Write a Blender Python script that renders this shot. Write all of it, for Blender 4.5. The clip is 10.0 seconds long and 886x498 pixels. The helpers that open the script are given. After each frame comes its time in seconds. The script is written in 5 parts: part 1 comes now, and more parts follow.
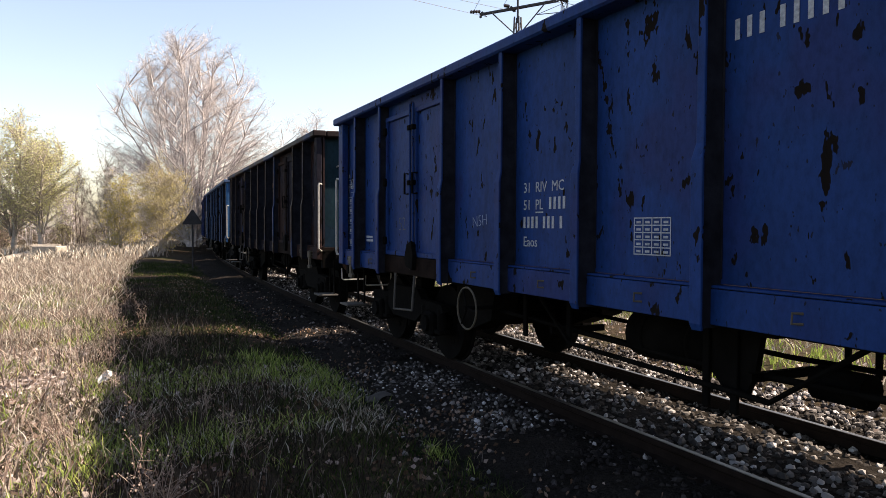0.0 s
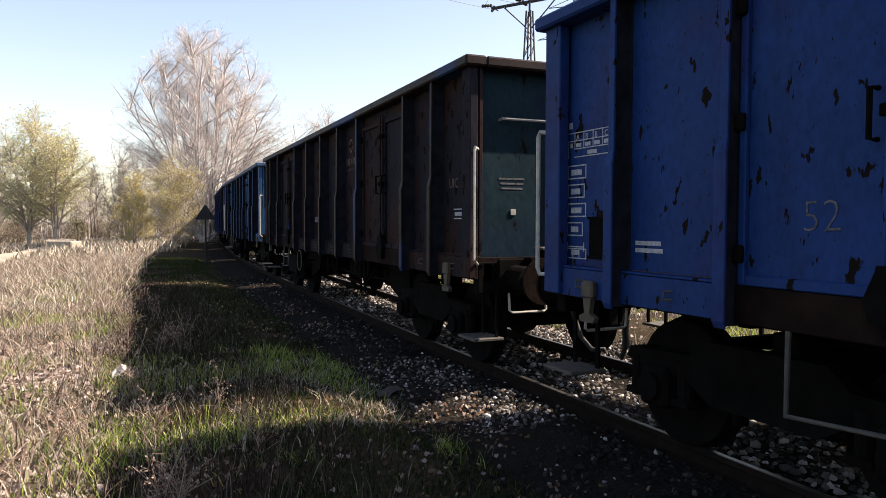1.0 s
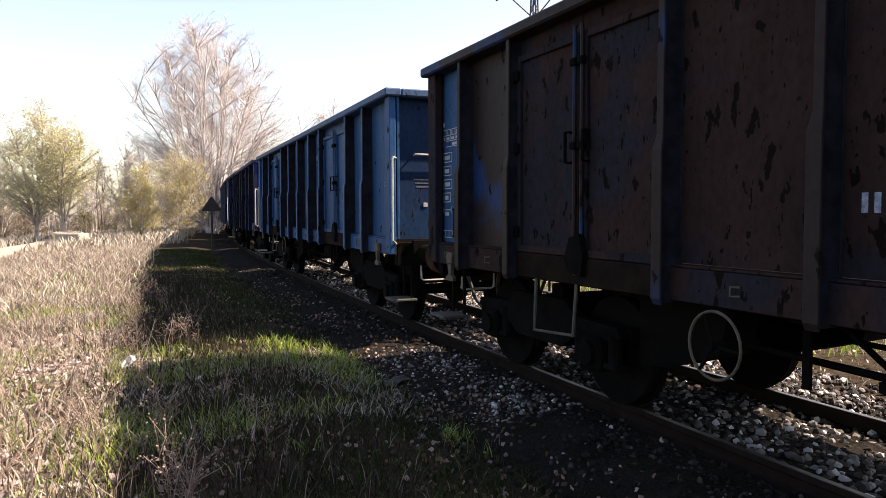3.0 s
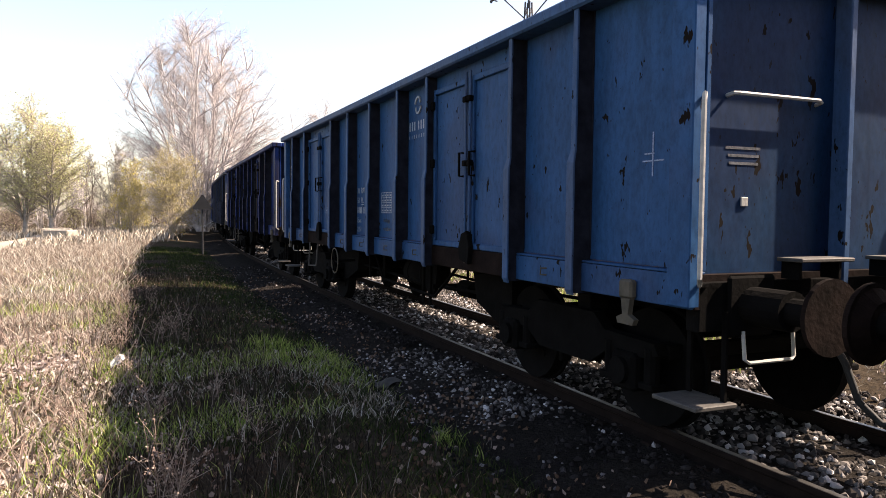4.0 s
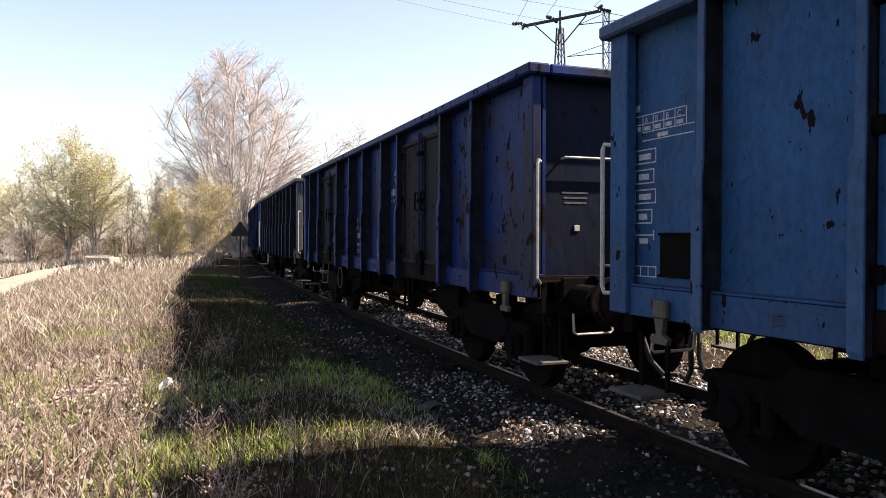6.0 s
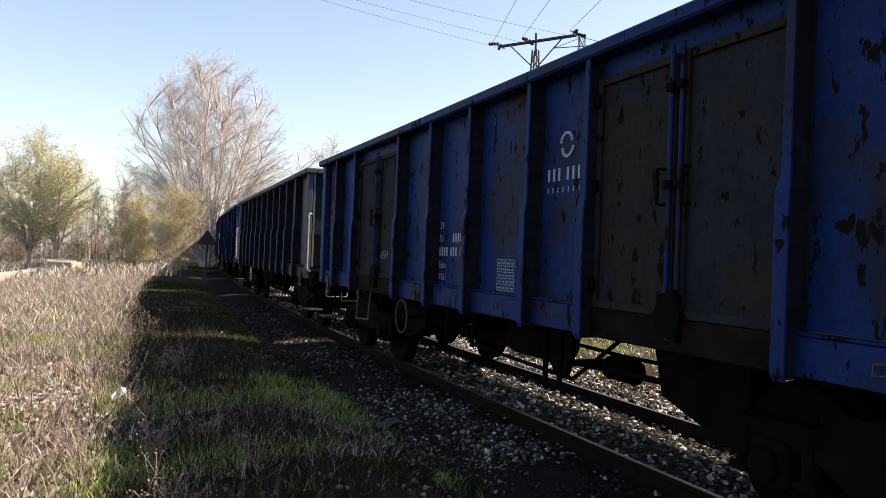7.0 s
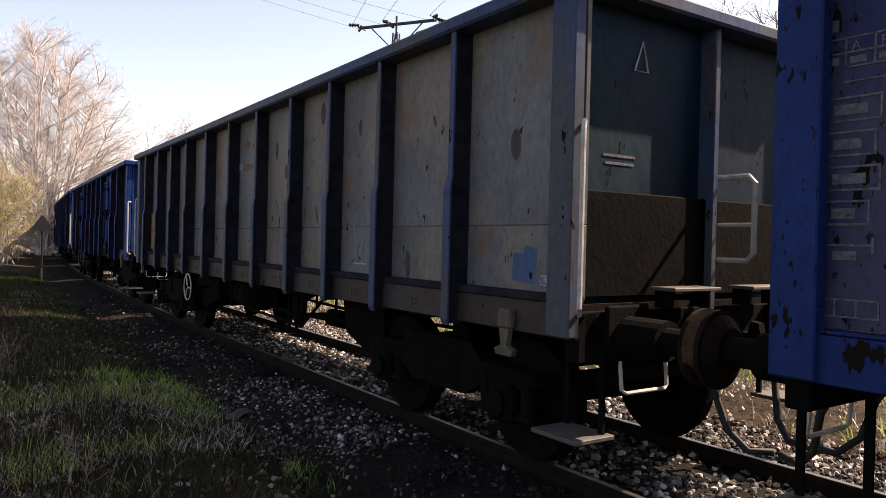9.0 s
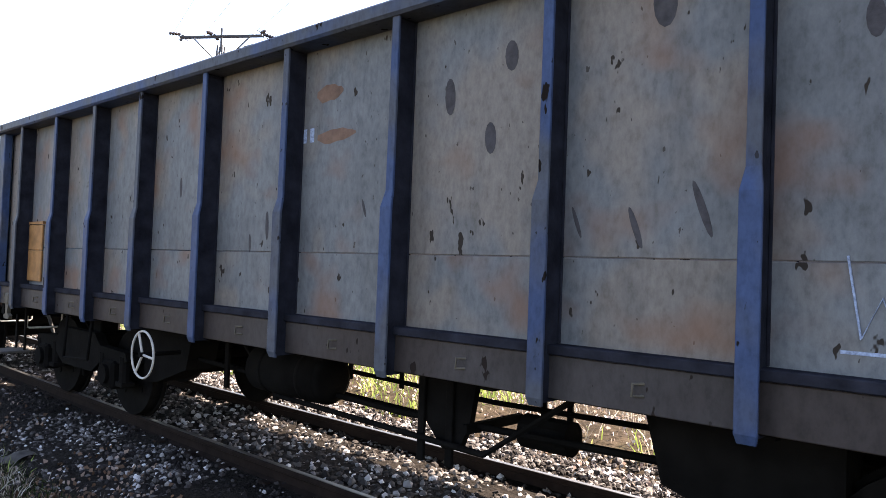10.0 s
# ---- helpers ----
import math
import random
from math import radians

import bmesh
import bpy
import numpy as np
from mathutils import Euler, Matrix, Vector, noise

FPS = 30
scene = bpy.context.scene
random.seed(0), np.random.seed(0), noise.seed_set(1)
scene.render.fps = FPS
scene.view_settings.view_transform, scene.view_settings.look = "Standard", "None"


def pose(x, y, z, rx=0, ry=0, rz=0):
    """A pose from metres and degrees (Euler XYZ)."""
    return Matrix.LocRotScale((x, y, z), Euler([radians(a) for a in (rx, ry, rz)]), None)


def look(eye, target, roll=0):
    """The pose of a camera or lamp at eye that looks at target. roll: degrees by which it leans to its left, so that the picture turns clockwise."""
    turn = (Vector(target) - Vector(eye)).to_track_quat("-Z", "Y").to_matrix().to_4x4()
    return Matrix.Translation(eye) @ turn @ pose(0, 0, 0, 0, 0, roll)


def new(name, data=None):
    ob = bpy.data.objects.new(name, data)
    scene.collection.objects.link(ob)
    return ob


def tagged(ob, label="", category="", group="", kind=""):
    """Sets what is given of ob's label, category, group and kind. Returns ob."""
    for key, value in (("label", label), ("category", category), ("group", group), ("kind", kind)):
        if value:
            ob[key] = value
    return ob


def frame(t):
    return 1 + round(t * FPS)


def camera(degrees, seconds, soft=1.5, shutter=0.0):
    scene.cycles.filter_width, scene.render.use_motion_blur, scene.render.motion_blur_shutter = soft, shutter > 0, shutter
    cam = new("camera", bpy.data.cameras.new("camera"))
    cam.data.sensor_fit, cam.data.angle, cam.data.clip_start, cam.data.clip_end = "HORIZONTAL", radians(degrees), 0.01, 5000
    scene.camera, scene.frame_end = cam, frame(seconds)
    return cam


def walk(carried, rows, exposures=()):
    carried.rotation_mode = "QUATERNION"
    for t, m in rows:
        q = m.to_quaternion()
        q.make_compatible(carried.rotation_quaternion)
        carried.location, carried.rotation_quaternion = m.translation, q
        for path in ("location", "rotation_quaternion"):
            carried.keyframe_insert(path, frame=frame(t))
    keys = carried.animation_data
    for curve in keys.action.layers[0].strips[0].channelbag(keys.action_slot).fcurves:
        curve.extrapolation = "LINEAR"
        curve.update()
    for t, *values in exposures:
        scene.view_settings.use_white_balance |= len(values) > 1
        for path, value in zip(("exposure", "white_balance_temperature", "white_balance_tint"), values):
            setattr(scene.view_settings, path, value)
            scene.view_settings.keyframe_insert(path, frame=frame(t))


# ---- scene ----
cam = camera(63.0, 10.0, soft=0.75)

PATH = [
    (0.0, -0.006, 0.026, 1.627, 0.00, -1.74, -0.20),
    (0.5, -0.002, 0.030, 1.630, 0.76, -1.79, 0.02),
    (1.0, 0.003, 0.018, 1.629, 0.93, -2.15, -0.14),
    (1.5, 0.010, -0.007, 1.631, 2.71, -2.94, 0.15),
    (2.0, 0.000, -0.008, 1.637, 2.19, -2.71, 0.24),
    (3.5, 0.004, -0.000, 1.630, 1.01, -3.02, -0.14),
    (4.0, -0.024, 0.021, 1.635, 0.68, -2.83, -0.55),
    (4.5, -0.059, 0.003, 1.619, 2.48, -3.23, -0.54),
    (5.0, -0.082, -0.023, 1.628, 1.31, -2.79, -0.67),
    (5.5, -0.108, -0.042, 1.633, 1.41, -1.81, -0.11),
    (6.0, -0.100, -0.081, 1.630, 3.22, -0.87, -0.09),
    (6.2, -0.079, -0.058, 1.630, 2.89, -0.69, -1.04),
    (7.3, -0.029, -0.031, 1.632, 0.70, 0.81, -2.00),
    (7.5, 0.010, -0.023, 1.623, 0.96, 0.90, -2.58),
    (8.0, 0.019, -0.001, 1.630, -1.52, -0.93, -3.06),
    (8.5, 0.023, 0.026, 1.624, -4.26, -0.62, -1.30),
    (9.0, 0.077, 0.035, 1.622, -9.77, -0.48, -1.41),
    (9.5, 0.131, 0.047, 1.655, -16.92, 0.84, -2.20),
    (10.0, 0.196, 0.051, 1.670, -23.29, 1.62, -2.08),
]
EXPOSURES = [(0.0, 1.43, 7700, 18), (1.0, 1.43, 7700, 18), (2.0, 1.48, 7800, 18), (3.5, 1.78, 7800, 21), (4.5, 1.73, 7700, 21), (5.5, 1.63, 7700, 20), (6.0, 1.58, 7800, 19), (7.5, 1.28, 7300, 15), (8.5, 1.43, 7800, 21), (9.0, 1.53, 8400, 25), (9.5, 2.23, 7600, 21), (10.0, 2.88, 7400, 20)]
walk(cam, [(t, pose(x, y, z, 90 + pitch, roll, yaw)) for t, x, y, z, yaw, pitch, roll in PATH], EXPOSURES)

# ---- track plan: an arc, s runs along it away from the camera, off is the distance outward to the camera's side ----
TURN, RADIUS, NEAREST = radians(25.2), 450.0, 4.6
RIGHT = Vector((math.cos(TURN), math.sin(TURN), 0))
ALONG = Vector((-math.sin(TURN), math.cos(TURN), 0))
CENTRE = RIGHT * (NEAREST + RADIUS)
SPEED, JOINT = 5.66, 11.3  # metres per second; the first joint's place at the start
PITCH_LENGTH = 14.04  # wagon to wagon


def on_track(s, off=0.0, z=0.0):
    a = s / RADIUS
    return CENTRE + (-RIGHT * math.cos(a) + ALONG * math.sin(a)) * (RADIUS + off) + Vector((0, 0, z))


def track_pose(s, off=0.0, z=0.0):
    a = s / RADIUS
    p = on_track(s, off, z)
    return pose(p.x, p.y, p.z, 0, 0, math.degrees(TURN - a) + 90)


def track_place(x, y):
    """s and off of a place."""
    q = Vector((x, y, 0)) - CENTRE
    return math.atan2(q.dot(ALONG), -q.dot(RIGHT)) * RADIUS, q.length - RADIUS


def ground_z(x, y):
    """Height of the ground: a low bed under the rails, a gently falling field."""
    s, off = track_place(x, y)
    a = abs(off)
    z = -0.33 + 0.26 * min(1, max(0, (a - 1.7) / 1.2))
    far = max(0.0, a - 6)
    z -= min(2.2, 0.055 * max(0.0, min(far, 14)) * (1 if off > 0 else 0.25) + 0.004 * far)
    if a > 2.2:
        k = min(1, (a - 2.2) / 2)
        z += k * 0.05 * noise.noise((x * 0.9, y * 0.9, 0)) + k * 0.12 * noise.noise((x * 0.21, y * 0.21, 3))
    return z


# ---- sun and sky ----
SUN_TURN, SUN_HEIGHT = radians(79.5), radians(45.0)
SUN = Vector((math.sin(SUN_TURN), math.cos(SUN_TURN), 0)) * math.cos(SUN_HEIGHT) + Vector((0, 0, math.sin(SUN_HEIGHT)))
world = bpy.data.worlds.new("sky")
scene.world = world
world.use_nodes = True
sky = world.node_tree.nodes.new("ShaderNodeTexSky")
sky.sky_type, sky.sun_disc = "NISHITA", False
sky.sun_elevation, sky.sun_rotation = SUN_HEIGHT, SUN_TURN
sky.air_density, sky.dust_density, sky.ozone_density = 1.0, 1.2, 1.0
background = world.node_tree.nodes["Background"]
world.node_tree.links.new(sky.outputs[0], background.inputs[0])
background.inputs[1].default_value = 0.106
sun = new("sun", bpy.data.lights.new("sun", "SUN"))
sun.data.energy, sun.data.angle, sun.data.color = 5.0, radians(0.6), (1.0, 0.95, 0.86)
sun.matrix_world = look(SUN * 50, (0, 0, 0))


# ---- materials ----
def material(name, rough=0.8, metal=0.0, gloss=0.3):
    m = bpy.data.materials.new(name)
    m.use_nodes = True
    b = m.node_tree.nodes["Principled BSDF"]
    b.inputs["Roughness"].default_value, b.inputs["Metallic"].default_value = rough, metal
    b.inputs["Specular IOR Level"].default_value = gloss
    return m, m.node_tree.nodes, m.node_tree.links, b


def ramp(nodes, stops, sharp=False):
    r = nodes.new("ShaderNodeValToRGB")
    e = r.color_ramp.elements
    while len(e) < len(stops):
        e.new(0.5)
    for k, (p, c) in zip(e, stops):
        k.position, k.color = p, (*c, 1) if len(c) == 3 else c
    r.color_ramp.interpolation = "CONSTANT" if sharp else "LINEAR"
    return r


def grain(nodes, links, scale, detail=4, stretch=(1, 1, 1), per_object=False, rough=0.6):
    """Noise in the thing's own space; per_object shifts it from piece to piece."""
    c = nodes.new("ShaderNodeTexCoord")
    mp = nodes.new("ShaderNodeMapping")
    mp.inputs["Scale"].default_value = stretch
    links.new(c.outputs["Object"], mp.inputs["Vector"])
    if per_object:
        info = nodes.new("ShaderNodeObjectInfo")
        mul = nodes.new("ShaderNodeMath")
        mul.operation, mul.inputs[1].default_value = "MULTIPLY", 73.0
        links.new(info.outputs["Random"], mul.inputs[0])
        links.new(mul.outputs[0], mp.inputs["Location"])
    n = nodes.new("ShaderNodeTexNoise")
    n.inputs["Scale"].default_value, n.inputs["Detail"].default_value, n.inputs["Roughness"].default_value = scale, detail, rough
    links.new(mp.outputs[0], n.inputs["Vector"])
    return n.outputs["Fac"]


def mixed(nodes, links, fac, a, b):
    m = nodes.new("ShaderNodeMix")
    m.data_type = "RGBA"
    for sock, v in ((m.inputs[0], fac), (m.inputs[6], a), (m.inputs[7], b)):
        if isinstance(v, bpy.types.NodeSocket):
            links.new(v, sock)
        elif isinstance(v, (int, float)):
            sock.default_value = v
        else:
            sock.default_value = (*v, 1)
    return m.outputs[2]


def bumped(nodes, links, b, height, strength=0.3, distance=0.01):
    u = nodes.new("ShaderNodeBump")
    u.inputs["Strength"].default_value, u.inputs["Distance"].default_value = strength, distance
    links.new(height, u.inputs["Height"])
    links.new(u.outputs[0], b.inputs["Normal"])


def paint(name, colour, second=None, chips=0.5, second_amount=0.5, rust=(0.007, 0.005, 0.0045), rough=0.55, stain=None, gloss=0.09):
    """Old wagon paint: uneven tone, faded patches, flaked-off spots stretched downward, dents."""
    m, n, l, b = material(name, rough, 0.0, gloss)
    dark = tuple(c * 0.72 for c in colour)
    tone = ramp(n, [(0.3, dark), (0.7, colour)])
    l.new(grain(n, l, 1.3, 5, per_object=True), tone.inputs[0])
    out = tone.outputs[0]
    if second:
        k = ramp(n, [(second_amount - 0.04, (0, 0, 0)), (second_amount + 0.04, (1, 1, 1))])
        l.new(grain(n, l, 0.9, 3, (1, 1, 0.8), True), k.inputs[0])
        out = mixed(n, l, k.outputs[0], out, second)
    streak = ramp(n, [(0.52, (0, 0, 0)), (0.8, (0.55, 0.55, 0.55))])
    l.new(grain(n, l, 5, 5, (1, 1, 0.12), True), streak.inputs[0])
    out = mixed(n, l, streak.outputs[0], out, tuple(0.5 * c + 0.5 * r for c, r in zip(dark, rust)))
    mottle = ramp(n, [(0.3, (0.72, 0.72, 0.72)), (0.5, (1.0, 1.0, 1.0)), (0.72, (1.22, 1.22, 1.22))])
    l.new(grain(n, l, 22, 6, (1, 1, 0.55), True, 0.7), mottle.inputs[0])
    mul = n.new("ShaderNodeMix")
    mul.data_type, mul.blend_type = "RGBA", "MULTIPLY"
    mul.inputs[0].default_value = 1
    l.new(out, mul.inputs[6])
    l.new(mottle.outputs[0], mul.inputs[7])
    out = mul.outputs[2]
    speck = ramp(n, [(0.74 - 0.05 * chips, (0, 0, 0)), (0.755 - 0.05 * chips, (0.8, 0.8, 0.8))])
    l.new(grain(n, l, 30, 2, (1, 1, 0.5), True, 0.5), speck.inputs[0])
    out = mixed(n, l, speck.outputs[0], out, rust)
    if stain:
        k = ramp(n, [(0.56, (0, 0, 0)), (0.72, (0.6, 0.6, 0.6))])
        l.new(grain(n, l, 1.6, 2, (1, 1, 1.2), True), k.inputs[0])
        out = mixed(n, l, k.outputs[0], out, stain)
    edge = 0.70 - 0.10 * chips
    flake = ramp(n, [(edge, (0, 0, 0)), (edge + 0.015, (1, 1, 1))])
    l.new(grain(n, l, 9, 3, (1.0, 1.0, 0.5), True, 0.6), flake.inputs[0])
    out = mixed(n, l, flake.outputs[0], out, rust)
    l.new(out, b.inputs["Base Color"])
    rr = ramp(n, [(0.0, (rough,) * 3), (1.0, (0.9,) * 3)])
    l.new(flake.outputs[0], rr.inputs[0])
    l.new(rr.outputs[0], b.inputs["Roughness"])
    bumped(n, l, b, grain(n, l, 2.2, 3, (1, 1, 0.7), True), 0.5, 0.03)
    return m


def plain(name, colour, rough=0.8, metal=0.0, vary=0.35, scale=6.0, bump=0.3, depth=0.01, gloss=0.3):
    m, n, l, b = material(name, rough, metal, gloss)
    r = ramp(n, [(0.3, tuple(c * (1 - vary) for c in colour)), (0.7, tuple(min(1, c * (1 + vary)) for c in colour))])
    l.new(grain(n, l, scale, 6, per_object=True), r.inputs[0])
    l.new(r.outputs[0], b.inputs["Base Color"])
    bumped(n, l, b, grain(n, l, scale * 4, 4), bump, depth)
    return m


def islands(name, stops, rough=0.8, through_light=0.0):
    """One colour a blade, leaf or stone."""
    m, n, l, b = material(name, rough, 0.0, 0.07)
    g = n.new("ShaderNodeNewGeometry")
    r = ramp(n, stops)
    l.new(g.outputs["Random Per Island"], r.inputs[0])
    l.new(r.outputs[0], b.inputs["Base Color"])
    if through_light:
        t = n.new("ShaderNodeBsdfTranslucent")
        mix = n.new("ShaderNodeMixShader")
        mix.inputs[0].default_value = through_light
        l.new(r.outputs[0], t.inputs[0])
        l.new(b.outputs[0], mix.inputs[1])
        l.new(t.outputs[0], mix.inputs[2])
        l.new(mix.outputs[0], n["Material Output"].inputs[0])
    return m


BLUE = paint("deep_blue_paint", (0.0065, 0.0367, 0.1512), (0.0108, 0.0259, 0.108), 0.75, 0.58)
# paler blue than the side sheets, for posts, top rails and one patch
POST_LIGHT = paint("pale_blue_post", (0.036, 0.088, 0.185), (0.044, 0.078, 0.145), 0.4, 0.5)
BLUE_WORN = paint("worn_blue_paint", (0.0054, 0.0248, 0.1134), (0.013, 0.0151, 0.0367), 0.95, 0.56)
LIGHT_BLUE = paint("faded_blue_paint", (0.016, 0.072, 0.178), (0.019, 0.054, 0.128), 0.4, 0.55)
BROWN = paint("red_brown_paint", (0.0318, 0.0196, 0.0187), (0.0168, 0.0159, 0.0224), 0.9, 0.5, rough=0.75, gloss=0.03)
BROWN_BLUE = paint("brown_and_blue_paint", (0.0234, 0.0162, 0.0162), (0.009, 0.0306, 0.09), 0.4, 0.58)
WORN_DOOR = paint("worn_teal_brown_paint", (0.020, 0.024, 0.030), (0.024, 0.019, 0.018), 0.8, 0.5, rough=0.75, gloss=0.05)
PURPLE_GREY = paint("bleached_purple_paint", (0.050, 0.052, 0.098), (0.020, 0.027, 0.075), 0.95, 0.52, rough=0.7)
GREY = paint("grey_paint", (0.1188, 0.1276, 0.1364), (0.1342, 0.121, 0.11), 0.25, 0.52, (0.0242, 0.0198, 0.0176), 0.5, (0.143, 0.0726, 0.044))
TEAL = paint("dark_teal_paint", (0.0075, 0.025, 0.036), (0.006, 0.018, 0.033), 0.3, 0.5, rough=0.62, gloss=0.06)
# blues darker than the sides: shade between wagons put into the end walls
END_SHADE_DARK = paint("shaded_dark_end_paint", (0.003, 0.0108, 0.033), (0.0036, 0.0066, 0.0192), 0.6, 0.5, rough=0.6, gloss=0.08)
END_SHADE_BLUE = paint("shaded_end_blue_paint", (0.0067, 0.0315, 0.0788), (0.006, 0.021, 0.0562), 0.6, 0.5, rough=0.6, gloss=0.08)
POST_BLUE = paint("post_blue_paint", (0.034, 0.057, 0.122), (0.048, 0.055, 0.070), 0.35, 0.5)
SOLE = paint("dirty_sole_paint", (0.046, 0.041, 0.041), (0.034, 0.028, 0.027), 0.35, 0.5, (0.014, 0.010, 0.009))
RUSTY = plain("rusty_brown_steel", (0.0105, 0.0065, 0.0055), 0.9, 0, 0.6, 5, 0.5, 0.01, 0.05)
# dirty steel, taken near black to hold the shade under the wagons
DIRTY_SHADED = plain("dirty_shaded_steel", (0.0045, 0.0042, 0.004), 0.95, 0, 0.45, 5, 0.5, 0.01, 0.04)
STEP = plain("worn_step_steel", (0.06, 0.055, 0.05), 0.7, 0, 0.3, 12)
BAR_WHITE = plain("worn_white_paint", (0.34, 0.33, 0.31), 0.6, 0, 0.25, 14)
CAST = plain("yellowish_cast_steel", (0.07, 0.06, 0.045), 0.75, 0.1, 0.35, 9)
FAINT = plain("worn_lettering", (0.078, 0.084, 0.096), 0.8, 0, 0.6, 30)
MARK = plain("white_lettering", (0.31, 0.33, 0.36), 0.7, 0, 0.35, 40)
CHALK = plain("chalk", (0.204, 0.255, 0.357), 0.9, 0, 0.5, 60)
BOARD = plain("orange_boards", (0.24, 0.12, 0.045), 0.8, 0, 0.3, 8)
RUBBER = plain("black_rubber", (0.018, 0.018, 0.018), 0.7)
RAIL_SIDE = plain("rusty_rail", (0.012, 0.008, 0.0065), 0.9, 0, 0.35, 9, 0.3, 0.01, 0.05)
RAIL_TOP = plain("shiny_rail_head", (0.10, 0.095, 0.09), 0.45, 0.9, 0.2, 20, 0.05)
CONCRETE = plain("grey_concrete", (0.12, 0.11, 0.10), 0.9, 0, 0.3, 10)
BLACK = plain("dark_sign_metal", (0.025, 0.025, 0.027), 0.7, 0.2)
LATTICE = plain("dark_galvanised_steel", (0.06, 0.06, 0.065), 0.6, 0.4)
INSULATOR = plain("brown_porcelain", (0.03, 0.02, 0.018), 0.3)
BARK = plain("grey_brown_bark", (0.48, 0.44, 0.43), 0.9, 0, 0.6, 1.6)
BARK_DARK = plain("dark_bark", (0.11, 0.09, 0.075), 0.9, 0, 0.3, 4)
BARK_MID = plain("grey_bark", (0.33, 0.29, 0.25), 0.9, 0, 0.3, 4)
BUDS = islands("pale_buds", [(0.0, (0.3696, 0.3168, 0.3036)), (0.6, (0.4928, 0.44, 0.418)), (1.0, (0.5984, 0.5544, 0.528))], 0.8, 0.35)
YOUNG = islands("young_leaves", [(0.0, (0.46, 0.46, 0.1955)), (0.6, (0.598, 0.5865, 0.2875)), (1.0, (0.713, 0.667, 0.46))], 0.7, 0.45)
YELLOW = islands("yellow_green_leaves", [(0.0, (0.28, 0.23, 0.045)), (0.6, (0.40, 0.34, 0.08)), (1.0, (0.48, 0.41, 0.16))], 0.7, 0.35)
STRAW = islands("dry_grass", [(0.0, (0.1196, 0.092, 0.0718)), (0.4, (0.276, 0.2318, 0.184)), (0.8, (0.4508, 0.4048, 0.3312)), (1.0, (0.6256, 0.5934, 0.5152))], 0.85, 0.2)
# dry grass tones darkened to carry the train's shadow
SHADE_STRAW = islands("shaded_dry_grass", [(0.0, (0.0127, 0.0095, 0.0076)), (0.65, (0.0306, 0.0242, 0.0185)), (0.9, (0.0829, 0.0688, 0.0536)), (1.0, (0.255, 0.2231, 0.1849))], 0.9, 0.12)
RED_STRAW = islands("reddish_dry_stalks", [(0.0, (0.1263, 0.0857, 0.0704)), (0.5, (0.2435, 0.1804, 0.1488)), (1.0, (0.3788, 0.3112, 0.2526))], 0.85, 0.2)
# green blades, likewise darkened to carry the train's shadow
SHADE_GREEN = islands("green_grass", [(0.0, (0.0072, 0.015, 0.0042)), (0.6, (0.0228, 0.0408, 0.0096)), (0.9, (0.054, 0.072, 0.0192)), (1.0, (0.132, 0.144, 0.054))], 0.85, 0.25)
FRESH = islands("fresh_green_grass", [(0.0, (0.115, 0.1725, 0.0345)), (0.6, (0.23, 0.3105, 0.069)), (1.0, (0.414, 0.4255, 0.1495))], 0.7, 0.35)
STONES = islands("ballast_stones", [(0.0, (0.0186, 0.0162, 0.015)), (0.5, (0.0603, 0.0534, 0.0487)), (0.85, (0.1972, 0.1798, 0.1682)), (1.0, (0.58, 0.5568, 0.5452))], 0.95)
# gravel tones darkened for the shade beside the near rail, few pale stones
SHADE_STONES = islands("shaded_gravel", [(0.0, (0.0094, 0.0079, 0.0075)), (0.6, (0.0178, 0.015, 0.0145)), (0.92, (0.0393, 0.0337, 0.0318)), (0.97, (0.1498, 0.1358, 0.131)), (1.0, (0.2808, 0.2621, 0.2527))], 0.95)
# Near-black: holds the shade beside the posts; also the grey wagon's dark ledge
DARK_AND_SHADE = plain("dark_and_shade_steel", (0.014, 0.015, 0.021), 0.9, 0, 0.5, 7, 0.4, 0.01, 0.05)
SCUFF = plain("dark_scuffed_steel", (0.042, 0.040, 0.044), 0.8, 0, 0.3, 20, 0.3, 0.01, 0.15)
FADED = plain("faded_red_primer", (0.125, 0.078, 0.058), 0.85, 0, 0.3, 9, 0.3, 0.01, 0.15)
PALE_LEAVES = islands("bleached_leaves", [(0.0, (0.108, 0.072, 0.054)), (0.5, (0.306, 0.234, 0.198)), (1.0, (0.54, 0.477, 0.441))], 0.85, 0.15)
LEAVES = islands("dead_leaves", [(0.0, (0.06, 0.035, 0.022)), (0.6, (0.14, 0.085, 0.055)), (1.0, (0.32, 0.25, 0.21))], 0.85, 0.12)


def soil(name, colours, scale):
    m, n, l, b = material(name, 0.95, 0.0, 0.03)
    big = ramp(n, [(0.35, colours[0]), (0.5, colours[1]), (0.65, colours[2])])
    l.new(grain(n, l, scale, 8, rough=0.7), big.inputs[0])
    fine = ramp(n, [(0.35, (0.55, 0.55, 0.55)), (0.7, (1.25, 1.25, 1.25))])
    l.new(grain(n, l, scale * 30, 5), fine.inputs[0])
    mul = n.new("ShaderNodeMix")
    mul.data_type, mul.blend_type = "RGBA", "MULTIPLY"
    mul.inputs[0].default_value = 1
    l.new(big.outputs[0], mul.inputs[6])
    l.new(fine.outputs[0], mul.inputs[7])
    l.new(mul.outputs[2], b.inputs["Base Color"])
    bumped(n, l, b, grain(n, l, scale * 18, 6), 0.8, 0.05)
    return m


